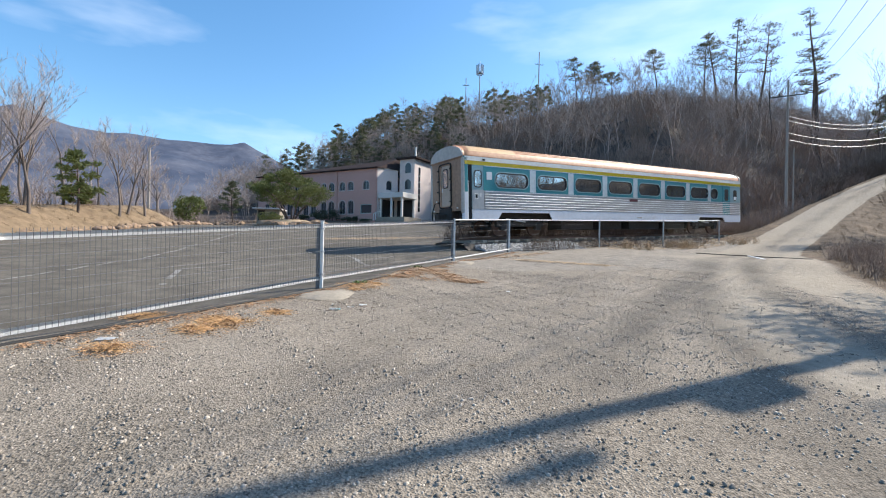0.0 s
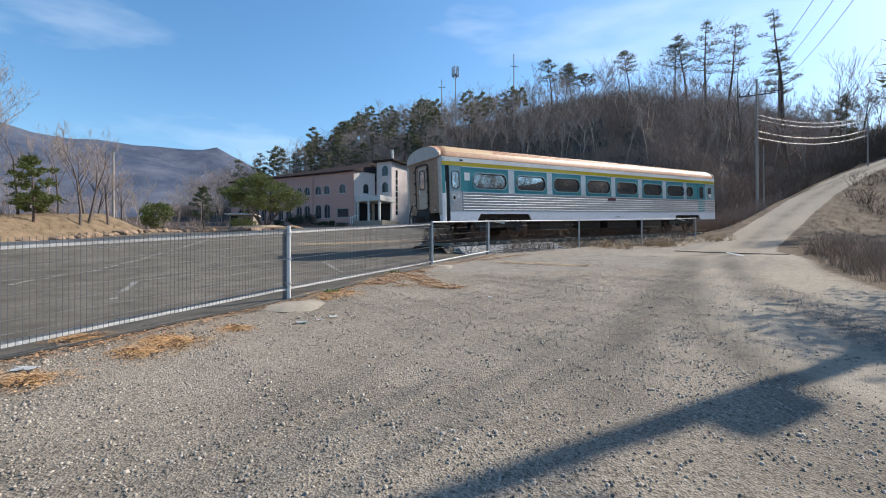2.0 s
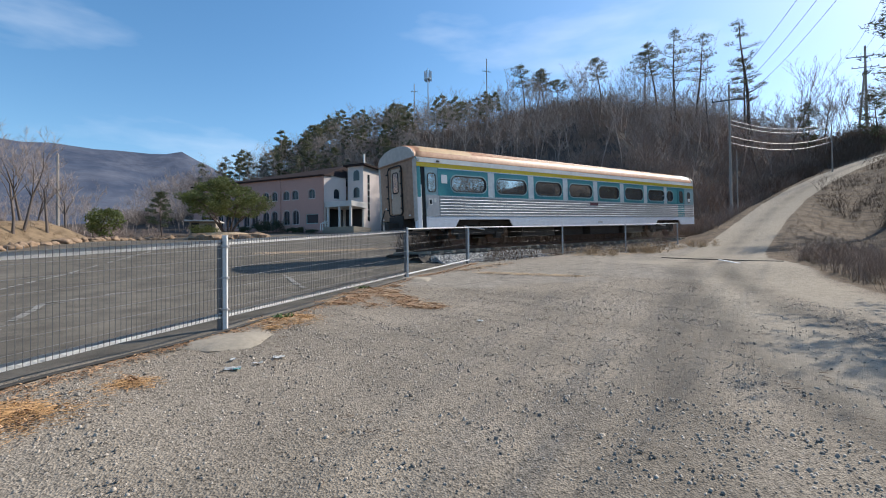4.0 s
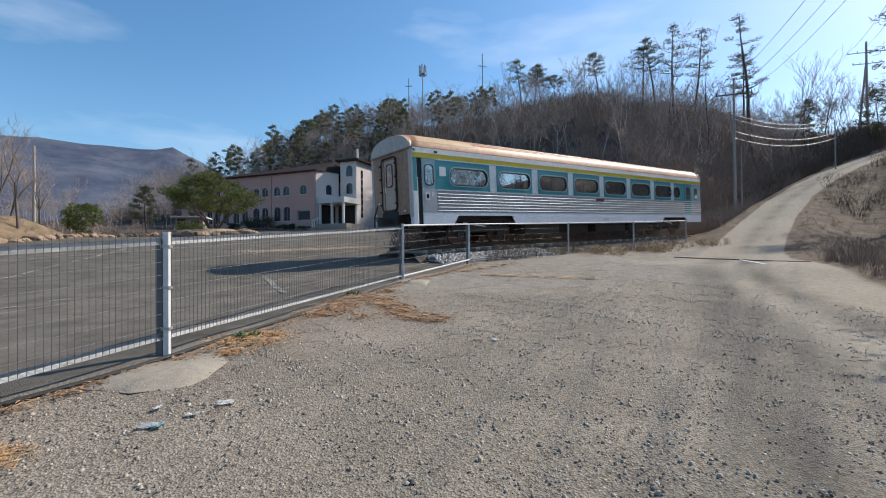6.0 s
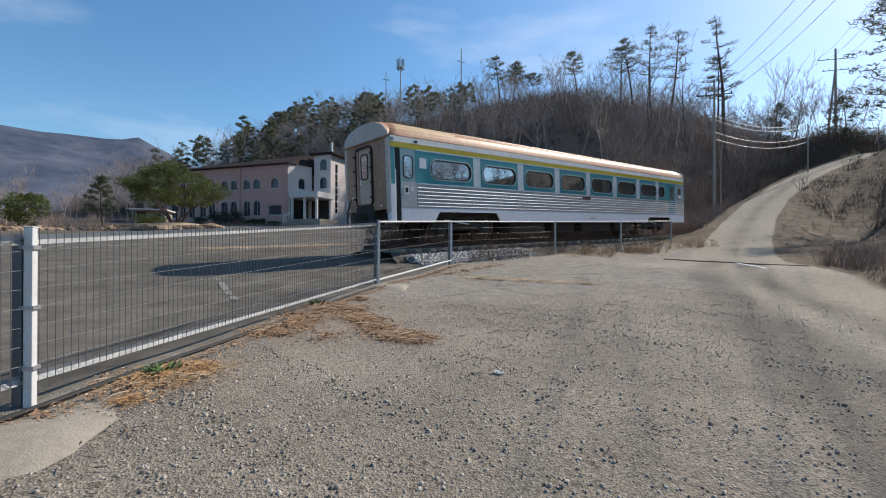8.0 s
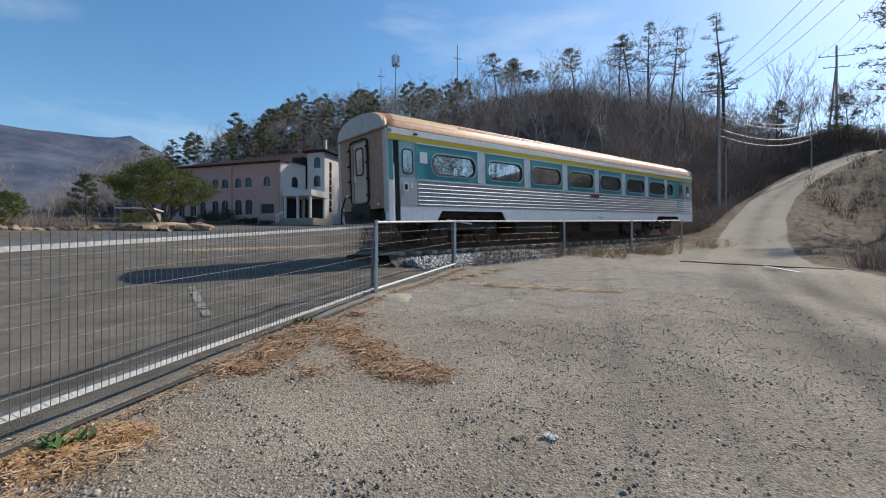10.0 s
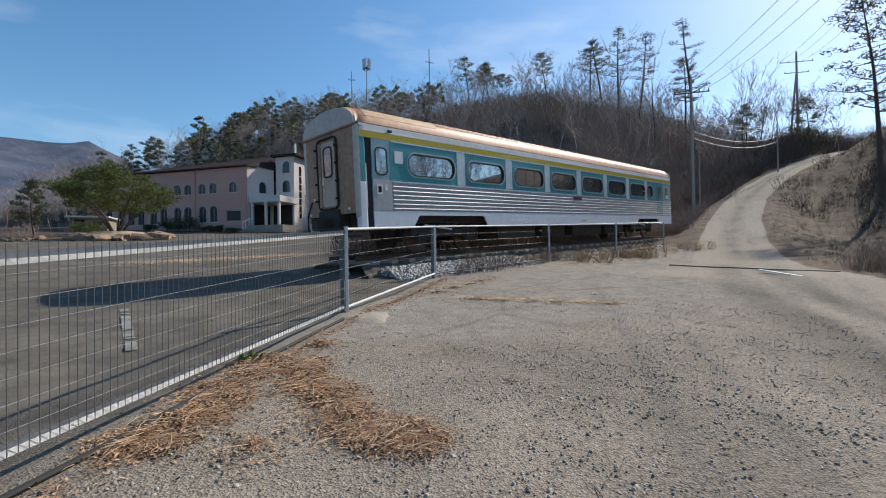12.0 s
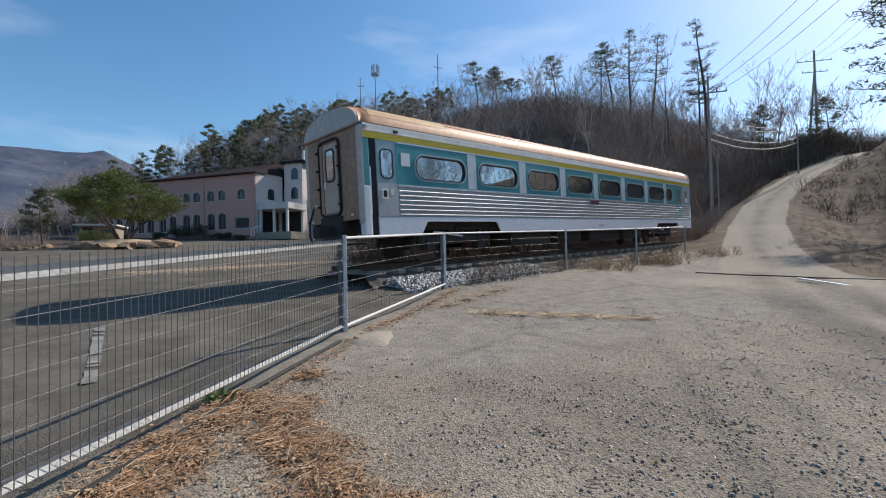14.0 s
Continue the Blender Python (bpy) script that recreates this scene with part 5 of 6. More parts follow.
for k in range(34):
    y = 19 + k * 0.95
    x = -20.6 - 0.06 * (y - 20) + rnd.uniform(-0.2, 0.2)
    boulder(x, y, rnd.uniform(0.2, 0.42), rnd.uniform(0.25, 0.5), rnd.uniform(0.15, 0.28), 50 + k, "pale edging stone at the foot of the bank", "bank stones")


# ---- poles and wires ----
def utility_pole(x, y, top, r, arms, label, z=None, mat=POLE_CONCRETE, name="utility_pole"):
    z = land_at(x, y) if z is None else z
    t = thing(name, pose(x, y, z), label, "utility pole")
    part("shaft", tubed((0, 0, -0.5), (0, 0, top - z), r, r * 0.62, 12), mat, t)
    for h, half, ang_d in arms:
        c, s = math.cos(radians(ang_d)) * half, math.sin(radians(ang_d)) * half
        arm = part("crossarm", tubed((-c, -s, h - z), (c, s, h - z), 0.055), WIRE, t)
        for k in (-0.95, -0.45, 0.45, 0.95):
            part("insulator", tubed((c * k, s * k, h - z), (c * k, s * k, h - z + 0.28), 0.05, 0.03), RUBBER, arm)
    return t


def cable(a, b, sag, r=0.014, label="dark overhead power line between poles"):
    a, b = Vector(a), Vector(b)
    pts = [a.lerp(b, k / 24) - Vector((0, 0, sag * 4 * (k / 24) * (1 - k / 24))) for k in range(25)]
    return single("overhead_wire", polytube(bmesh.new(), pts, r, 4), RUBBER if r < 0.02 else GALV_WHITE, label, "wire", "overhead wires")


A = (30.6, 40.5)
utility_pole(*A, 17.1, 0.13, [(15.7, 1.4, -30)], "grey concrete utility pole with a crossarm by the lane")
part("strut", tubed((0, 0, 0), (0.9, -0.4, -6), 0.06), POLE_CONCRETE, utility_pole(31.0, 40.2, 11.0, 0.06, [], "short leaning support pole beside the lane"))
B = (67.0, 59.7)
pb = utility_pole(*B, 31.1, 0.2, [(29.6, 2.2, -25), (28.0, 1.6, -25)], "tall twin utility pole with crossarms on the ridge")
part("brace_pole", tubed((-1.1, 0.4, -0.5), (-0.1, 0, 27.8 - land_at(*B)), 0.17, 0.12), POLE_CONCRETE, pb)
utility_pole(48.5, 47.6, 16.0, 0.08, [], "thin pale pole at the lane edge")
utility_pole(8.2, 110.7, 44.0, 0.16, [], "antenna mast on the ridge", name="antenna_mast")
mast = thing("mobile_antenna", pose(8.2, 110.7, 44.0), "cluster of grey panel antennas on a mast", "antenna")
for k in range(6):
    a = k * math.pi / 3
    part("antenna_panel", boxed(0.75 * math.cos(a) - 0.16, 0.75 * math.sin(a) - 0.16, 0.0, 0.75 * math.cos(a) + 0.16, 0.75 * math.sin(a) + 0.16, 2.4, bevel=0.03), GALV, mast)
part("mount_ring", tubed((0, 0, 0.4), (0, 0, 0.55), 0.75, seg=16), GALV, mast)
part("top_rod", tubed((0, 0, -0.2), (0, 0, 3.2), 0.06), GALV, mast)
utility_pole(4.6, 104.9, 41.0, 0.13, [(39.2, 0.7, 0)], "slender pole among the ridge trees")
utility_pole(21.0, 102.8, 46.4, 0.16, [(43.5, 1.0, 15)], "tall slender pole rising above the ridge trees")
utility_pole(-30.0, 46.0, 11.2, 0.14, [], "grey utility pole behind the dry bank")
# the roadside pole whose shadow crosses the yard
NEAR = (12.1, 8.95)
np_ = utility_pole(*NEAR, 12.8, 0.19, [(12.2, 1.2, 26.5)], "concrete roadside utility pole with a transformer can")
part("transformer", tubed((0.12, -0.24, 7.75), (0.12, -0.24, 8.45), 0.21, seg=16), GALV, np_)
# added can on an arm, out of view, to cast a second shadow patch
part("shadow_can_arm", tubed((0, 0, 9.3), (-0.85, -0.95, 9.3), 0.02), WIRE, np_)
part("shadow_can", tubed((-0.85, -0.95, 8.8), (-0.85, -0.95, 9.3), 0.11, 0.09, seg=14), GALV, np_)
for k in (-0.95, -0.3, 0.5):
    ca, sa = math.cos(radians(-25)) * 2.2 * k, math.sin(radians(-25)) * 2.2 * k
    cn, sn = math.cos(radians(26.5)) * 1.2 * k, math.sin(radians(26.5)) * 1.2 * k
    cable((B[0] + ca, B[1] + sa, 29.9), (NEAR[0] + cn, NEAR[1] + sn, 12.5), 1.2, 0.016)
for k in (-1, 0, 1):
    cable((A[0] + 1.1 * k, A[1] - 0.6 * k, 16.0), (NEAR[0] + 0.9 * k, NEAR[1] + 0.45 * k, 12.4), 0.9, 0.014)
for h, r in ((13.9, 0.021), (13.5, 0.021), (12.4, 0.024), (11.8, 0.024)):
    cable((A[0], A[1], h), (48.5, 47.6, h + 2.2), 0.8, r, "pale insulated service cable between poles")

# brushy pine and shrubs at the yard edge that shade the gravel
tr, tw = split_bare(branch_set(random.Random(300), 6.5, 0.1, 4, 0.6, first=0.1))
tree_thing("bare_tree", 14.6, 9.6, tr, tw, "leafless many-branched tree at the yard edge", BARK, TWIG, crown_name="crown")
tr, cr = pine_arrays(random.Random(301), 8.2, 0.36, 2.6, 64, 0.26, lean=0.03, flat=0.5)
tree_thing("pine_tree", 14.5, 10.0, tr, cr, "roadside pine beside the utility pole", PINE_BARK, NEEDLE_DARK)
# trees right of the yard, which the carriage windows mirror
for k, (x, y, h) in enumerate(((22, 3, 8.5), (26, -3, 9.5), (20, -6, 8.0), (30, 6, 9.0), (25, -12, 9.0), (33, -2, 10.0), (19, -14, 8.5), (36, 10, 9.5), (24, 14.5, 7.5), (27, 11.5, 8.5), (30.5, 15.0, 8.0), (33, 12.5, 9.0), (29, 8.5, 9.0), (37, 16, 9.0))):
    tr, tw = split_bare(branch_set(random.Random(330 + k), h, 0.12, 4, 0.5, first=0.2))
    tree_thing("bare_tree", x, y, tr, tw, "leafless roadside tree on the rising bank", BARK, TWIG, "roadside trees", crown_name="crown")
tr, cr = pine_arrays(random.Random(350), 11, 0.35, 2.6, 24, 0.3, lean=0.05)
tree_thing("pine_tree", 24.0, -7.5, tr, cr, "dark roadside pine on the rising bank", PINE_BARK, NEEDLE_DARK)


# ---- dry brush, weeds and straw ----
def brush_patch(name, places, seed, lo, hi, mat, label, template=None):
    r = np.random.RandomState(seed)
    pts = [np.array((x, y, land_at(x, y))) for x, y in places]
    o = new(name, big_mesh(name, *scatter(template or brush_t, pts, r.uniform(0, 6.28, len(pts)), r.uniform(lo, hi, len(pts)), r.uniform(-0.25, 0.25, (len(pts), 2))), mat))
    return tagged(o, label, "brush", kind="stuff")


rnd = random.Random(400)
grass_t, grass_blades = [], []
for k in range(5):
    segs = []
    for j in range(18):
        a, r0 = rnd.uniform(0, 6.28), rnd.uniform(0, 0.22)
        p = Vector((r0 * math.cos(a), r0 * math.sin(a), -0.03))
        q = p + Vector((rnd.uniform(-0.16, 0.16), rnd.uniform(-0.16, 0.16), rnd.uniform(0.15, 0.35)))
        q2 = q + Vector((rnd.uniform(-0.2, 0.2), rnd.uniform(-0.2, 0.2), rnd.uniform(-0.06, 0.14)))
        segs += [(p, q, 0.006, 0.005, 0), (q, q2, 0.005, 0.002, 0)]
    grass_t.append(segs_arrays(segs, 3, 0.002))
    grass_blades.append(blades([(a, b, w) for a, b, w, _, _ in segs], rnd))
DRY_GRASS = material("dry_grass", (0.28, 0.195, 0.12), 0.9, 0.0, 0.4, 2)
# darker copy of the brush colour, with shade put into it
DARK_BRUSH = material("shaded_bramble", (0.15, 0.105, 0.075), 0.95, 0.0, 0.4, 2)

r = np.random.RandomState(17)
cand = np.stack([r.uniform(12, 62, 14000), r.uniform(4, 46, 14000)], -1)
dr, _, sd = along(ROAD, cand[:, 0], cand[:, 1])
ok = (cand[:, 0] > yard_edge(cand[:, 1]) + 0.2) & (dr > 1.9)
right = cand[ok & (sd < 0)]
brush_patch("bank_bramble", right[(r.uniform(0, 1, len(right)) < 0.55) & (right[:, 0] > 21 + 0.5 * (right[:, 1] - 8))][:480], 21, 0.35, 0.8, DARK_BRUSH, "dark tangled bramble on the bank beside the lane", far_brush_t)
brush_patch("bank_grass", right[:2400], 22, 0.35, 0.9, DRY_GRASS, "dry straw-coloured grass on the bank", grass_blades)
ey = r.uniform(10.5, 19.0, 150)
ex = yard_edge(ey) + 0.5 + 3.2 * r.uniform(0, 1, 150)
dr, _, _ = along(ROAD, ex, ey)
brush_patch("edge_bramble", np.stack([ex, ey], -1)[dr > 2.6], 20, 0.25, 0.5, BRUSH, "low reddish-brown bramble along the yard edge")
cand = np.stack([r.uniform(17, 44, 5000), r.uniform(26, 50, 5000)], -1)
dr, _, sd = along(ROAD, cand[:, 0], cand[:, 1])
tu = (cand[:, 0] - 0.913) * 0.8575 + (cand[:, 1] - 19.88) * 0.5145
tv = -(cand[:, 0] - 0.913) * 0.5145 + (cand[:, 1] - 19.88) * 0.8575
ok = (dr > 2.6) & (sd > 0) & (dr < 12) & ((tu > 24.2) | (tv > 4.2)) & (tv > -0.5)
verge = cand[ok]
brush_patch("lane_verge_brush", verge[:620], 23, 0.3, 0.8, BRUSH, "dry brown brush between carriage and lane", far_brush_t)
brush_patch("lane_verge_grass", verge[400:1900], 24, 0.6, 1.4, DRY_GRASS, "dry grass between carriage and lane", grass_blades)
far_side = []
for k in range(260):
    a, b = r.uniform(3.5, 24.5), r.uniform(4.2, 8.0)
    far_side.append((0.913 + a * 0.8575 - b * 0.5145, 19.88 + a * 0.5145 + b * 0.8575))
brush_patch("trackside_brush", far_side, 25, 0.5, 1.1, DARK_BRUSH, "dark brush along the far side of the carriage", far_brush_t)
near_side = []
for k in range(150):
    t = r.uniform(0, 1)
    i = r.randint(4, 7)
    p = FENCE[i] + (FENCE[min(i + 1, 7)] - FENCE[i]) * t
    near_side.append((p[0] + r.uniform(-0.6, 0.5), p[1] + r.uniform(-0.1, 0.5)))
brush_patch("fence_bramble", near_side[:80], 26, 0.2, 0.42, DARK_BRUSH, "dry bramble tangled in the trackside fence")
weeds = [(9.4 + r.normal(0, 0.7), 23.2 + r.normal(0, 0.25)) for k in range(14)] + [(13.0 + r.normal(0, 0.5), 24.6 + r.normal(0, 0.25)) for k in range(26)] + [(15.5 + r.normal(0, 1.2), 26.0 + r.normal(0, 0.4)) for k in range(20)]
brush_patch("fence_weeds", weeds, 27, 0.5, 1.3, material("tall_dry_weeds", (0.46, 0.33, 0.2), 0.9, 0, 0.35, 3), "tall dry straw weeds at the trackside fence", grass_t)
bank_pts = [(-20.9 - 0.06 * (y - 20) - abs(r.normal(0, 3.0)), y) for y in r.uniform(14, 60, 480)]
brush_patch("bank_dry_grass", bank_pts, 28, 0.5, 1.0, DRY_GRASS, "short dry grass on the car park bank", grass_blades)
back = [(x, y) for x, y in zip(r.uniform(-48, -24, 420), r.uniform(20, 75, 420)) if x < -24 - 0.06 * (y - 20)]
brush_patch("bank_scrub", back[:170], 29, 0.4, 0.95, BRUSH, "brown scrub behind the dry bank", far_brush_t)
P = [np.array((x, y, land_at(x, y))) for x, y in zip(r.uniform(-80, -24, 210), r.uniform(24, 115, 210)) if x < -27 + 0.1 * max(0, 45 - y) and (y < 62 or x < -30)]
o = new("valley_woodland", big_mesh("valley_woodland", *scatter(templates, P, r.uniform(0, 6.28, len(P)), r.uniform(0.3, 0.55, len(P))), TWIG))
tagged(o, "leafless trees in the valley beyond the bank", "woodland", kind="stuff")


def straw(name, spots, seed, mat, label, length=(0.04, 0.15), thick=0.0019, z_up=0.035):
    """Loose straws lying about the given spots (x, y, spread, count)."""
    r = np.random.RandomState(seed)
    sp = np.repeat([q[2] for q in spots], [q[3] for q in spots])
    cx, cy = (np.repeat([q[i] for q in spots], [q[3] for q in spots]) for i in (0, 1))
    n = len(sp)
    a, rr = r.uniform(0, 6.28, n), np.abs(r.normal(0, 1, n)) * sp
    x, y = cx + rr * np.cos(a), cy + rr * np.sin(a) * 0.8
    z = land(x, y) + 0.014 + r.uniform(0.002, z_up, n) * np.maximum(0.15, 1 - rr / (2 * sp))
    b, l = r.uniform(0, 6.28, n), r.uniform(*length, n) / 2
    c = b + r.uniform(-0.7, 0.7, n)
    p0 = np.stack([x, y, z], -1)
    p1 = p0 + np.stack([np.cos(b), np.sin(b), r.uniform(-0.05, 0.15, n)], -1) * l[:, None]
    p2 = p1 + np.stack([np.cos(c), np.sin(c), r.uniform(-0.25, 0.05, n)], -1) * l[:, None]
    side = np.stack([-np.sin(b), np.cos(b), 0 * b], -1) * thick
    up_v = np.array([0, 0, thick * 1.4])
    verts = np.stack([p0 - side, p0 + side, p0 + up_v, p1 - side, p1 + side, p1 + up_v, p2], 1).reshape(-1, 3)
    one = np.array([(0, 3, 5), (0, 5, 2), (1, 2, 5), (1, 5, 4), (3, 6, 5), (4, 5, 6), (0, 2, 1)])
    faces = (one[None] + 7 * np.arange(n)[:, None, None]).reshape(-1, 3)
    o = new(name, big_mesh(name, verts, faces, mat))
    return tagged(o, label, "dry straw", kind="stuff")


RED_STRAW = material("rusty_pine_straw", (0.47, 0.265, 0.14), 0.9, 0.0, 0.5, 9)
# two drifts that meet in a V by the fence
V_PATCH = [(-0.1, 12.7, 0.16, 500), (0.0, 13.5, 0.1, 240), (-0.9, 11.5, 0.2, 160), (-0.4, 11.0, 0.22, 120)]
rnd = random.Random(30)
for arm in ([(-1.11, 11.11), (-0.85, 11.85), (-0.51, 12.97)], [(-0.51, 12.97), (0.06, 12.0), (0.41, 11.08), (0.85, 10.86)]):
    for (xa, ya), (xb, yb) in zip(arm, arm[1:]):
        for k in range(6):
            V_PATCH.append((xa + (xb - xa) * k / 6 + rnd.gauss(0, 0.06), ya + (yb - ya) * k / 6 + rnd.gauss(0, 0.06), rnd.uniform(0.12, 0.2), rnd.randint(380, 560)))
straw("pine_straw", V_PATCH, 31, RED_STRAW, "rust-coloured pine straw drifted on the gravel", (0.03, 0.1), 0.0017, 0.03)
straw("pale_straw", [(x, y, s * 1.2, int(n * 0.04)) for x, y, s, n in V_PATCH], 32, STRAW, "pale dry straw on the gravel", (0.1, 0.45), 0.0025, 0.04)
PATCHES = [(-1.75, 9.5, 0.22, 420), (-1.5, 9.75, 0.16, 160), (-2.96, 6.13, 0.24, 420), (-3.1, 5.7, 0.18, 150), (-4.1, 6.2, 0.16, 170), (-3.55, 4.85, 0.18, 150), (-2.48, 6.8, 0.14, 130), (-1.75, 9.0, 0.1, 50)]
PATCHES = [(x, y, sp, n * 3) for x, y, sp, n in PATCHES]
straw("pine_straw", PATCHES, 33, material("orange_pine_straw", (0.58, 0.34, 0.15), 0.9, 0.0, 0.45, 9), "orange pine straw heaped beside the fence", z_up=0.03)
straw("pale_straw", [(-1.7, 9.5, 0.25, 120)] + [(3.0 + 0.5 * k, 16.7 - 0.22 * k, 0.16, 240) for k in range(6)] + [(2.4 + 0.5 * k, 17.6 + 0.5 * k, 0.25, 90) for k in range(4)] + [(8.5 + 1.0 * k, 22.5 + 0.45 * k, 0.3, 130) for k in range(8)], 34, STRAW, "pale dry straw and leaf litter along the yard edge", (0.08, 0.3), 0.004, 0.015)
fp = []
for i in range(1, 4):
    for k in range(30):
        c = FENCE[i] + (FENCE[i + 1] - FENCE[i]) * k / 30
        fp.append((c[0] + 0.28, c[1] - 0.1, 0.1, 16))
straw("fence_litter", fp, 35, RED_STRAW, "thin line of dead leaves along the fence foot", (0.03, 0.12), 0.0025, 0.03)


def leaf_mat(spots, seed, mat, label):
    """Matted scraps of dead leaf about the given spots (x, y, spread, count)."""
    r = np.random.RandomState(seed)
    num = [q[3] for q in spots]
    cx, cy, sp = (np.repeat([q[i] for q in spots], num) for i in (0, 1, 2))
    n = len(sp)
    a, rr = r.uniform(0, 6.28, n), np.abs(r.normal(0, 0.95, n)) * sp
    x, y = cx + rr * np.cos(a), cy + rr * np.sin(a)
    lump = 0.5 + 0.5 * bumps(x, y, 9.0, seed) / 1.5
    keep = lump > r.uniform(0.0, 0.75, n)
    x, y, rr, sp, lump = x[keep], y[keep], rr[keep], sp[keep], lump[keep]
    n = len(x)
    z = land(x, y) + 0.016 + r.uniform(0, 0.045, n) * lump * np.maximum(0.1, 1 - rr / (2.2 * sp))
    b, l, w = r.uniform(0, 6.28, n), r.uniform(0.010, 0.030, n), r.uniform(0.004, 0.010, n)
    u = np.stack([np.cos(b), np.sin(b), r.uniform(-0.5, 0.5, n)], -1) * l[:, None]
    v = np.stack([-np.sin(b), np.cos(b), r.uniform(-0.7, 0.7, n)], -1) * w[:, None]
    c = np.stack([x, y, z], -1)
    verts = np.stack([c - u, c + v + [0, 0, 0.003], c + u, c - v + [0, 0, 0.003]], 1).reshape(-1, 3)
    faces = (np.array([(0, 2, 1), (0, 3, 2)])[None] + 4 * np.arange(n)[:, None, None]).reshape(-1, 3)
    o = new("leaf_litter", big_mesh("leaf_litter", verts, faces, mat))
    return tagged(o, label, "leaf litter", kind="stuff")


def island_material(name, lo, hi):
    m = bpy.data.materials.new(name)
    m.use_nodes = True
    n, l = m.node_tree.nodes, m.node_tree.links
    g, rp = n.new("ShaderNodeNewGeometry"), n.new("ShaderNodeValToRGB")
    rp.color_ramp.elements[0].color, rp.color_ramp.elements[1].color = (*lo, 1), (*hi, 1)
    l.new(g.outputs["Random Per Island"], rp.inputs[0])
    l.new(rp.outputs[0], n["Principled BSDF"].inputs["Base Color"])
    n["Principled BSDF"].inputs["Roughness"].default_value = 0.9
    return m


DEAD_LEAF = island_material("dead_leaf_scraps", (0.16, 0.085, 0.046), (0.60, 0.38, 0.215))
leaf_mat([(x, y, sp * 1.05, int(n * 3.0)) for x, y, sp, n in V_PATCH], 36, DEAD_LEAF, "matted rust-brown dead leaves on the gravel by the fence")
leaf_mat([(x, y, sp, int(n * 1.3)) for x, y, sp, n in PATCHES], 37, DEAD_LEAF, "orange-brown dead leaves heaped beside the fence")
leaf_mat([(x + 0.05, y, 0.13, 60) for x, y, sp, n in fp] + [(2.4 + 0.5 * k, 17.4 + 0.5 * k, 0.3, 260) for k in range(5)], 38, DEAD_LEAF, "thin drift of dead leaves along the fence foot")
# a few green weeds
for name, x, y in (("green_weed", -1.8, 9.62), ("green_weed", -0.72, 12.95)):
    rr = random.Random(int(x * 100))
    bm = bmesh.new()
    for k in range(46):
        a, l = rr.uniform(0, 6.28), rr.uniform(0.05, 0.14)
        c = Vector((rr.gauss(0, 0.07), rr.gauss(0, 0.07), 0.02))
        d = Vector((math.cos(a), math.sin(a), rr.uniform(0.3, 1.2))).normalized()
        e = d.cross(Vector((0, 0, 1))).normalized() * 0.018
        m = c + d * l * 0.5
        vs = [bm.verts.new(p) for p in (c, m + e, c + d * l, m - e)]
        bm.faces.new(vs)
    single(name, bm, material("weed_green", (0.12, 0.19, 0.05), 0.8, 0, 0.4, 8), "small green weed among dry straw by the fence", "weed", kind="stuff", m=Matrix.Translation((x, y, land_at(x, y))))

# loose stones
r = np.random.RandomState(50)
corner = np.array([(1, 1), (-1, 1), (-1, -1), (1, -1)], float)
chip_v = np.concatenate([np.column_stack([corner * 0.85, np.full(4, -0.4)]), np.column_stack([corner * 0.55, np.full(4, 0.55)])])
chip_f = np.array([(0, 1, 5), (0, 5, 4), (1, 2, 6), (1, 6, 5), (2, 3, 7), (2, 7, 6), (3, 0, 4), (3, 4, 7), (4, 5, 6), (4, 6, 7)])
stones_t = [(chip_v * (1 + r.uniform(-0.35, 0.35, chip_v.shape)) + r.uniform(-0.3, 0.3, chip_v.shape), chip_f) for k in range(24)]
n = 130000
px = r.uniform(-4.6, 8.5, n)
py = 0.8 + 16 * r.uniform(0, 1, n) ** 1.15
fdist, _, fs = along(FENCE, px, py)
patchy = 0.4 * bumps(px, py, 0.9, 2.0) + 0.3 * bumps(px, py, 2.9, 0.7) + r.normal(0, 0.8, n)
swept = np.minimum(along(WHEELS[0], px, py)[0], along(WHEELS[1], px, py)[0])
keep = (fs < 0) & (fdist > 0.4) & ((swept > 0.8) | (r.uniform(0, 1, n) < 0.3)) & (patchy > 0.15 + 1.0 * step(12.0, 14.5, py))
px, py = px[keep], py[keep]
pz = land(px, py) + 0.012 * bumps(px, py, 1.7) + 0.008 * bumps(px, py, 4.1, 1.0) + 0.002
size = np.minimum(r.lognormal(-4.85, 0.36, len(px)), 0.017)
V, F = scatter(stones_t, list(np.stack([px, py, pz], -1)), r.uniform(0, 6.28, len(px)), size)
o = new("loose_gravel", big_mesh("loose_gravel", V, F, island_material("loose_gravel_stone", (0.12, 0.106, 0.09), (0.48, 0.42, 0.35))))
tagged(o, "loose angular gravel over worn asphalt", "gravel", kind="stuff")
n = 5200
t = r.uniform(0, 1, n)
a, b = r.uniform(0.6, 6.5, n), r.normal(-0.35, 0.28, n)
px = 0.913 + a * 0.8575 - b * 0.5145
py = 19.88 + a * 0.5145 + b * 0.8575
pz = land(px, py) + 0.28 * np.exp(-((b + 0.2) / 0.45) ** 2) * r.uniform(0.2, 1, n)
V, F = scatter(stones_t, list(np.stack([px, py, pz], -1)), r.uniform(0, 6.28, n), r.uniform(0.02, 0.05, n))
o = new("ballast_stones", big_mesh("ballast_stones", V, F, island_material("grey_ballast_stone", (0.16, 0.155, 0.15), (0.55, 0.54, 0.52))))
tagged(o, "pale grey crushed ballast heaped beside the track", "ballast", kind="stuff")

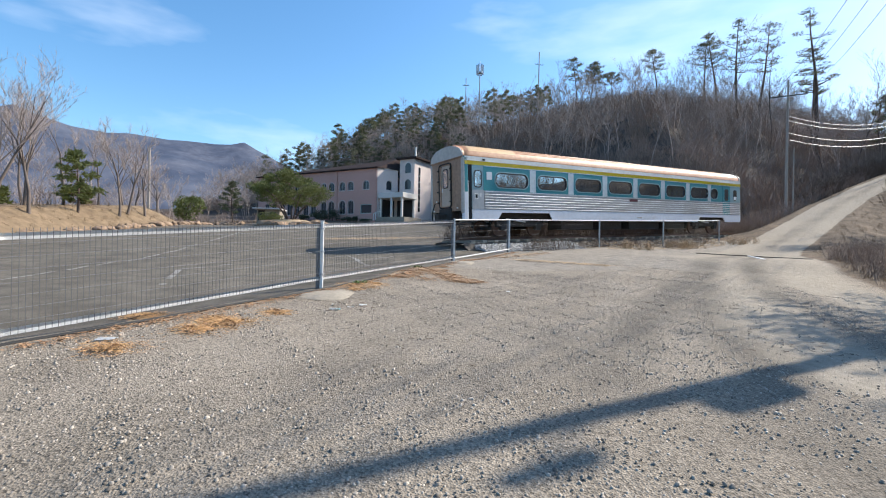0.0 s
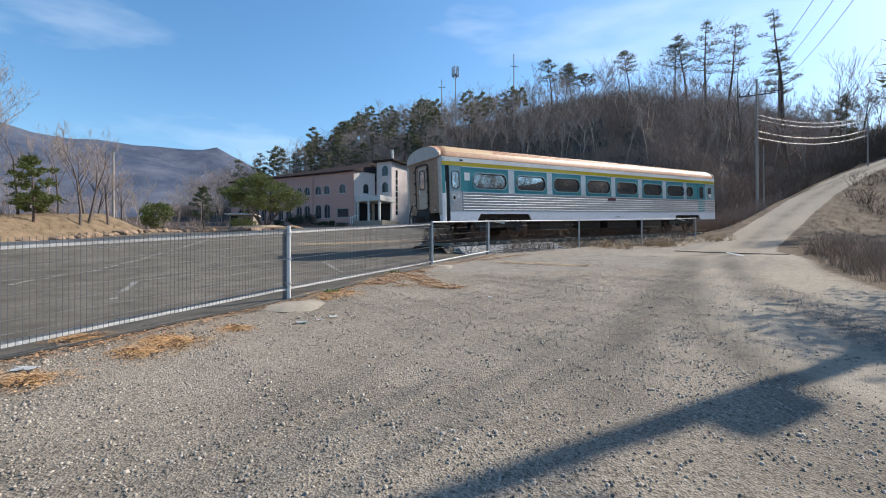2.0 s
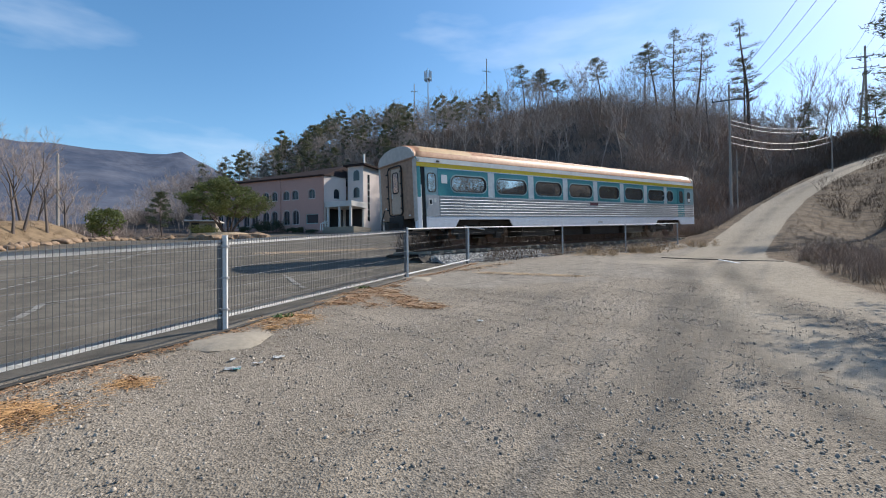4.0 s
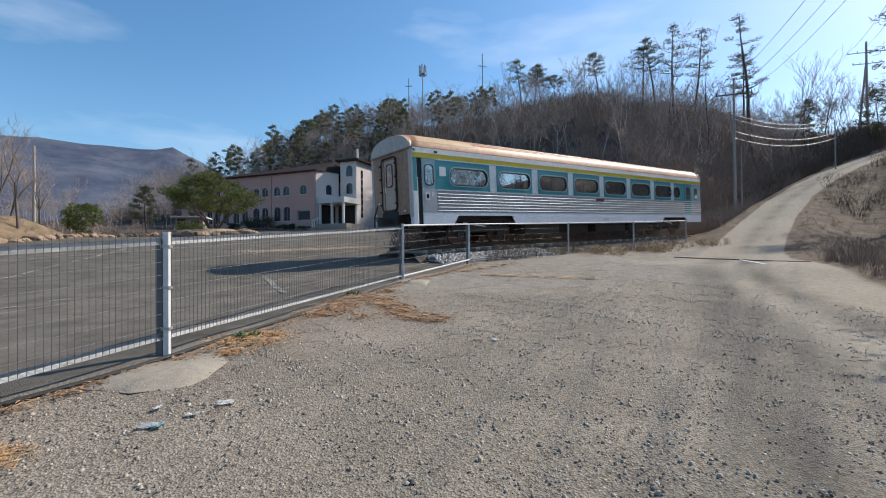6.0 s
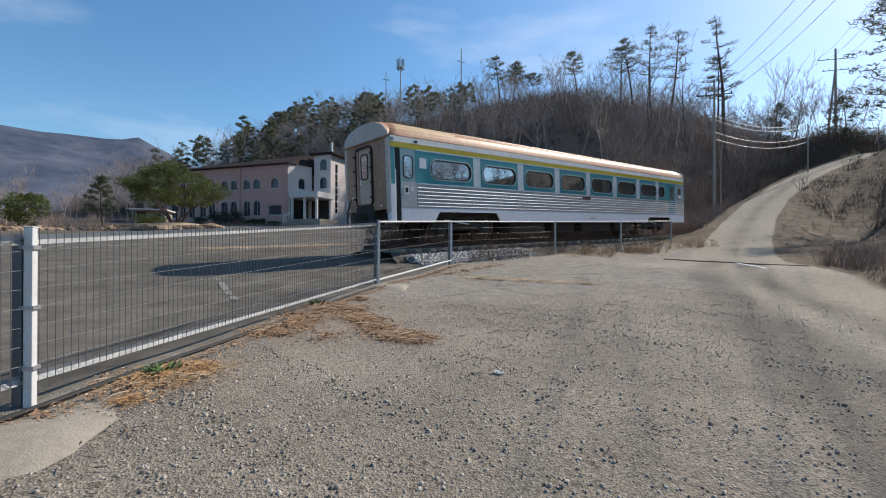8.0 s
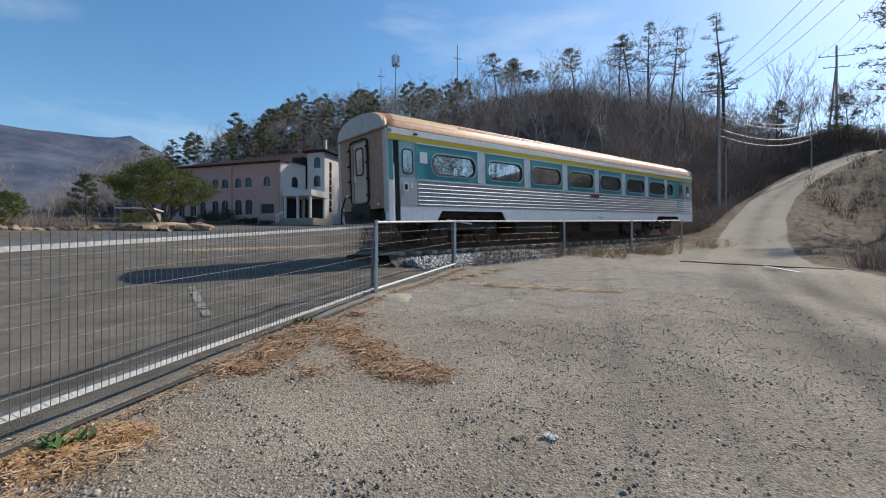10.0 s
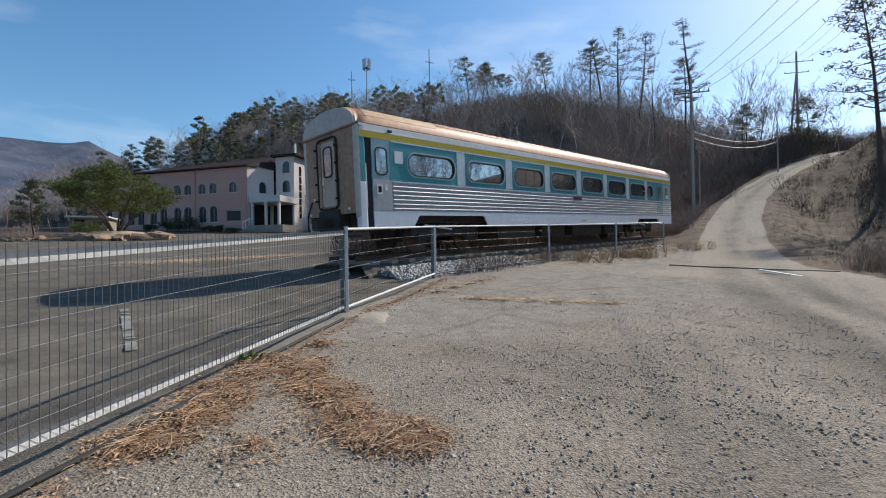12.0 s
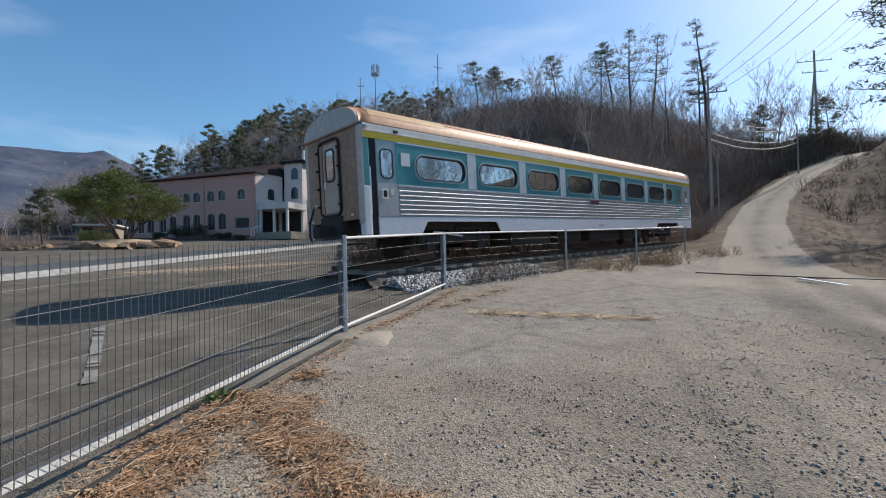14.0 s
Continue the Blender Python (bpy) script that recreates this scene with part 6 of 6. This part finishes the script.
# scrub along the upper lane
r = np.random.RandomState(61)
cand = np.stack([r.uniform(36, 110, 6000), r.uniform(28, 62, 6000)], -1)
dr, _, sd = along(ROAD, cand[:, 0], cand[:, 1])
brush_patch("upper_lane_scrub", cand[(dr > 2.4) & (dr < 9) & (sd > 0)][:300], 62, 0.6, 1.4, DARK_BRUSH, "dark scrub along the upper lane", far_brush_t)

# clipped shrubs before the hall
rnd = random.Random(66)
for k, (X, Y, w, h) in enumerate(((-9.2, -1.6, 1.3, 1.7), (-7.6, -1.5, 1.2, 1.9), (-10.8, -1.8, 1.1, 1.2), (-4.8, -1.2, 0.9, 0.7), (-3.4, -1.0, 0.45, 0.9), (-1.0, -1.4, 1.1, 0.5), (-13.5, -2.0, 1.0, 0.8))):
    p = C1 @ Vector((X, Y, 0))
    z = land_at(p.x, p.y)
    v = [tufts(rnd, Vector((rnd.gauss(0, w * 0.4), rnd.gauss(0, w * 0.4), h * rnd.uniform(0.25, 0.85))), w * 0.45, h * 0.3, 60, 0.2) for j in range(14)]
    t = thing("shrub", Matrix.Translation((p.x, p.y, z)), "dark evergreen shrub before the pink hall", "shrub", "hall shrubs")
    o = new("foliage", big_mesh("foliage", *join(v), NEEDLE_DARK))
    o.parent = t
    tagged(o, kind="stuff")
    part("stem", tubed((0, 0, -0.1), (0, 0, h * 0.6), 0.05), PINE_BARK, t)
v = [tufts(rnd, Vector((rnd.gauss(0, 0.6), rnd.gauss(0, 0.5), rnd.uniform(0.3, 1.1))), 0.55, 0.35, 80, 0.18) for j in range(16)]
t = thing("shrub", Matrix.Translation((-19.9, 52.0, land_at(-19.9, 52.0))), "bright green low shrub beside the rock planter", "shrub")
o = new("foliage", big_mesh("foliage", *join(v), NEEDLE))
o.parent = t
tagged(o, kind="stuff")
part("stem", tubed((0, 0, -0.1), (0, 0, 0.7), 0.05), PINE_BARK, t)

# faded bay lines on the car park
PAINT = material("worn_white_line_paint", (0.34, 0.33, 0.30), 0.9, 0.0, 0.55, 12, color2=(0.14, 0.13, 0.11))
for (xa, ya), (xb, yb) in (((-3.52, 17.0), (-2.26, 14.0)), ((-5.95, 9.6), (-7.15, 12.3)), ((-7.1, 12.3), (-6.4, 13.7)), ((-10.2, 16.5), (-12.1, 25.0)), ((-9.6, 9.8), (-10.2, 16.5)), ((-12.1, 25.0), (-13.6, 31.0))):
    bm = bmesh.new()
    d = Vector((xb - xa, yb - ya, 0)).normalized()
    nrm = Vector((-d.y, d.x, 0)) * 0.07
    wear = random.Random(int(xa * 31 + ya * 17))
    runs = max(24, int(math.hypot(xb - xa, yb - ya) / 0.09))
    last = None
    for k in range(runs + 1):
        x, y = xa + (xb - xa) * k / runs, ya + (yb - ya) * k / runs
        row = []
        for sg in (-1, 1):
            w = sg * wear.uniform(0.85, 1.05)
            px, py = x + w * nrm.x, y + w * nrm.y
            row.append(bm.verts.new((px, py, land_at(px, py) + float(0.012 * bumps(px, py, 1.7) + 0.008 * bumps(px, py, 4.1, 1.0)) + 0.012)))
        if last and noise.noise(Vector((x * 1.9, y * 1.9, 3.0))) + wear.uniform(-0.35, 0.35) > -0.12:
            bm.faces.new((last[0], last[1], row[1], row[0]))
        last = row
    bmesh.ops.delete(bm, geom=[v for v in bm.verts if not v.link_faces], context="VERTS")
    single("parking_line", bm, PAINT, "worn white parking line on old asphalt", "road marking", kind="structure")

# litter
def litter(x, y, w, l, turn, mat, label):
    bm = bmesh.new()
    rr = random.Random(int(x * 50 + y * 7))
    g = [[bm.verts.new((w * (i / 4 - 0.5) * rr.uniform(0.85, 1.1), l * (j / 4 - 0.5) * rr.uniform(0.85, 1.1), 0.012 + rr.uniform(0, 0.022))) for j in range(5)] for i in range(5)]
    for i in range(4):
        for j in range(4):
            bm.faces.new((g[i][j], g[i + 1][j], g[i + 1][j + 1], g[i][j + 1]))
    bmesh.ops.solidify(bm, geom=bm.faces[:], thickness=0.002)
    return single("paper_litter", bm, mat, label, "litter", m=pose(x, y, land_at(x, y) + 0.006, 3.5, 0, turn))


litter(-1.33, 7.63, 0.13, 0.09, 20, PAPER, "crumpled white paper on the gravel")
litter(-1.71, 7.23, 0.17, 0.08, 10, PAPER, "discarded pale paper mask on the gravel")
litter(-1.66, 7.22, 0.07, 0.07, 40, material("teal_mask_cloth", (0.2, 0.5, 0.52), 0.8, 0, 0.2, 20), "discarded teal mask cloth on the gravel")
litter(1.38, 9.43, 0.09, 0.11, 35, PAPER, "crushed white paper cup on the gravel")
litter(-1.5, 7.41, 0.1, 0.05, 15, PAPER, "scrap of white paper on the gravel")
litter(-1.81, 7.54, 0.09, 0.05, 70, PAPER, "scrap of white paper on the gravel")
litter(-3.76, 5.09, 0.2, 0.1, 10, PAPER, "flat pale paper scrap by the fence")
# dark crack, added as a thin black tube, and pale edge across the lane mouth
bm = bmesh.new()
pts = [(12.3 + 0.18 * k, 22.0 - 0.36 * k + 0.09 * math.sin(k * 1.3) + 0.05 * math.sin(k * 2.9), 0) for k in range(13)]
polytube(bm, [(x, y, land_at(x, y) + 0.02) for x, y, _ in pts], 0.018, 8)
single("crack_tube", bm, DARK_VOID, "dark crack across the lane mouth, built as a thin black tube", "pipe")
# flat concrete edge, built as a narrow white bar
single("concrete_edge", boxed(-0.9, -0.05, 0, 0.9, 0.05, 0.03, bevel=0.006), PAPER, "narrow flat concrete edge in the lane mouth, built as a white bar", "board", m=pose(12.3, 17.75, land_at(12.3, 17.75) + 0.02, 0, -3.5, 72))

# dry grass strip on the car park beyond the carriage's shadow
straw("lot_straw", [(-6.0 + 0.8 * k, 25.0 + 0.35 * k, 0.55, 420) for k in range(8)], 71, STRAW, "dry grass growing through the car park asphalt", (0.06, 0.2), 0.004, 0.05)
# scattered dark twigs and leaves on the yard
straw("yard_debris", [(x, y, 0.5, 14) for x, y in zip(np.random.RandomState(72).uniform(-2, 8, 40), np.random.RandomState(73).uniform(5, 18, 40))], 74, DARK_BRUSH, "scattered twigs and dead leaves on the gravel", (0.03, 0.12), 0.004, 0.012)

# woods on the slope beyond the yard
r = np.random.RandomState(91)
xs, ys = r.uniform(22, 78, 700), r.uniform(-24, 26, 700)
P = [np.array((x, y, land_at(x, y))) for x, y in zip(xs, ys) if x > 24 + 1.15 * max(0, y)][:150]
o = new("slope_woodland", big_mesh("slope_woodland", *scatter(templates, P, r.uniform(0, 6.28, len(P)), r.uniform(0.6, 1.05, len(P)), r.uniform(-0.1, 0.1, (len(P), 2))), BARK))
tagged(o, "leafless trees covering the slope beyond the yard", "woodland", kind="stuff")

# denser bare trees on the right of the ridge, and scrub round the bank pine
r = np.random.RandomState(81)
xs, ys = r.uniform(38, 74, 75), r.uniform(56, 80, 75)
P = [np.array((x, y, land_at(x, y))) for x, y in zip(xs, ys)]
o = new("ridge_woodland", big_mesh("ridge_woodland", *scatter(templates, P, r.uniform(0, 6.28, len(P)), r.uniform(0.65, 0.95, len(P)), r.uniform(-0.1, 0.1, (len(P), 2))), TWIG))
tagged(o, "leafless trees crowding the ridge behind the lane", "woodland", kind="stuff")
cand = np.stack([r.uniform(22, 62, 6000), r.uniform(-12, 40, 6000)], -1)
dr, _, sd = along(ROAD, cand[:, 0], cand[:, 1])
ok = (dr > 8.0) & (sd < 0) & (cand[:, 0] > 22 + 0.42 * np.maximum(0, cand[:, 1] - 8))
brush_patch("bank_thicket", cand[ok][:1200], 82, 0.6, 1.25, DARK_BRUSH, "dark brown thicket covering the bank beyond the yard", far_brush_t)
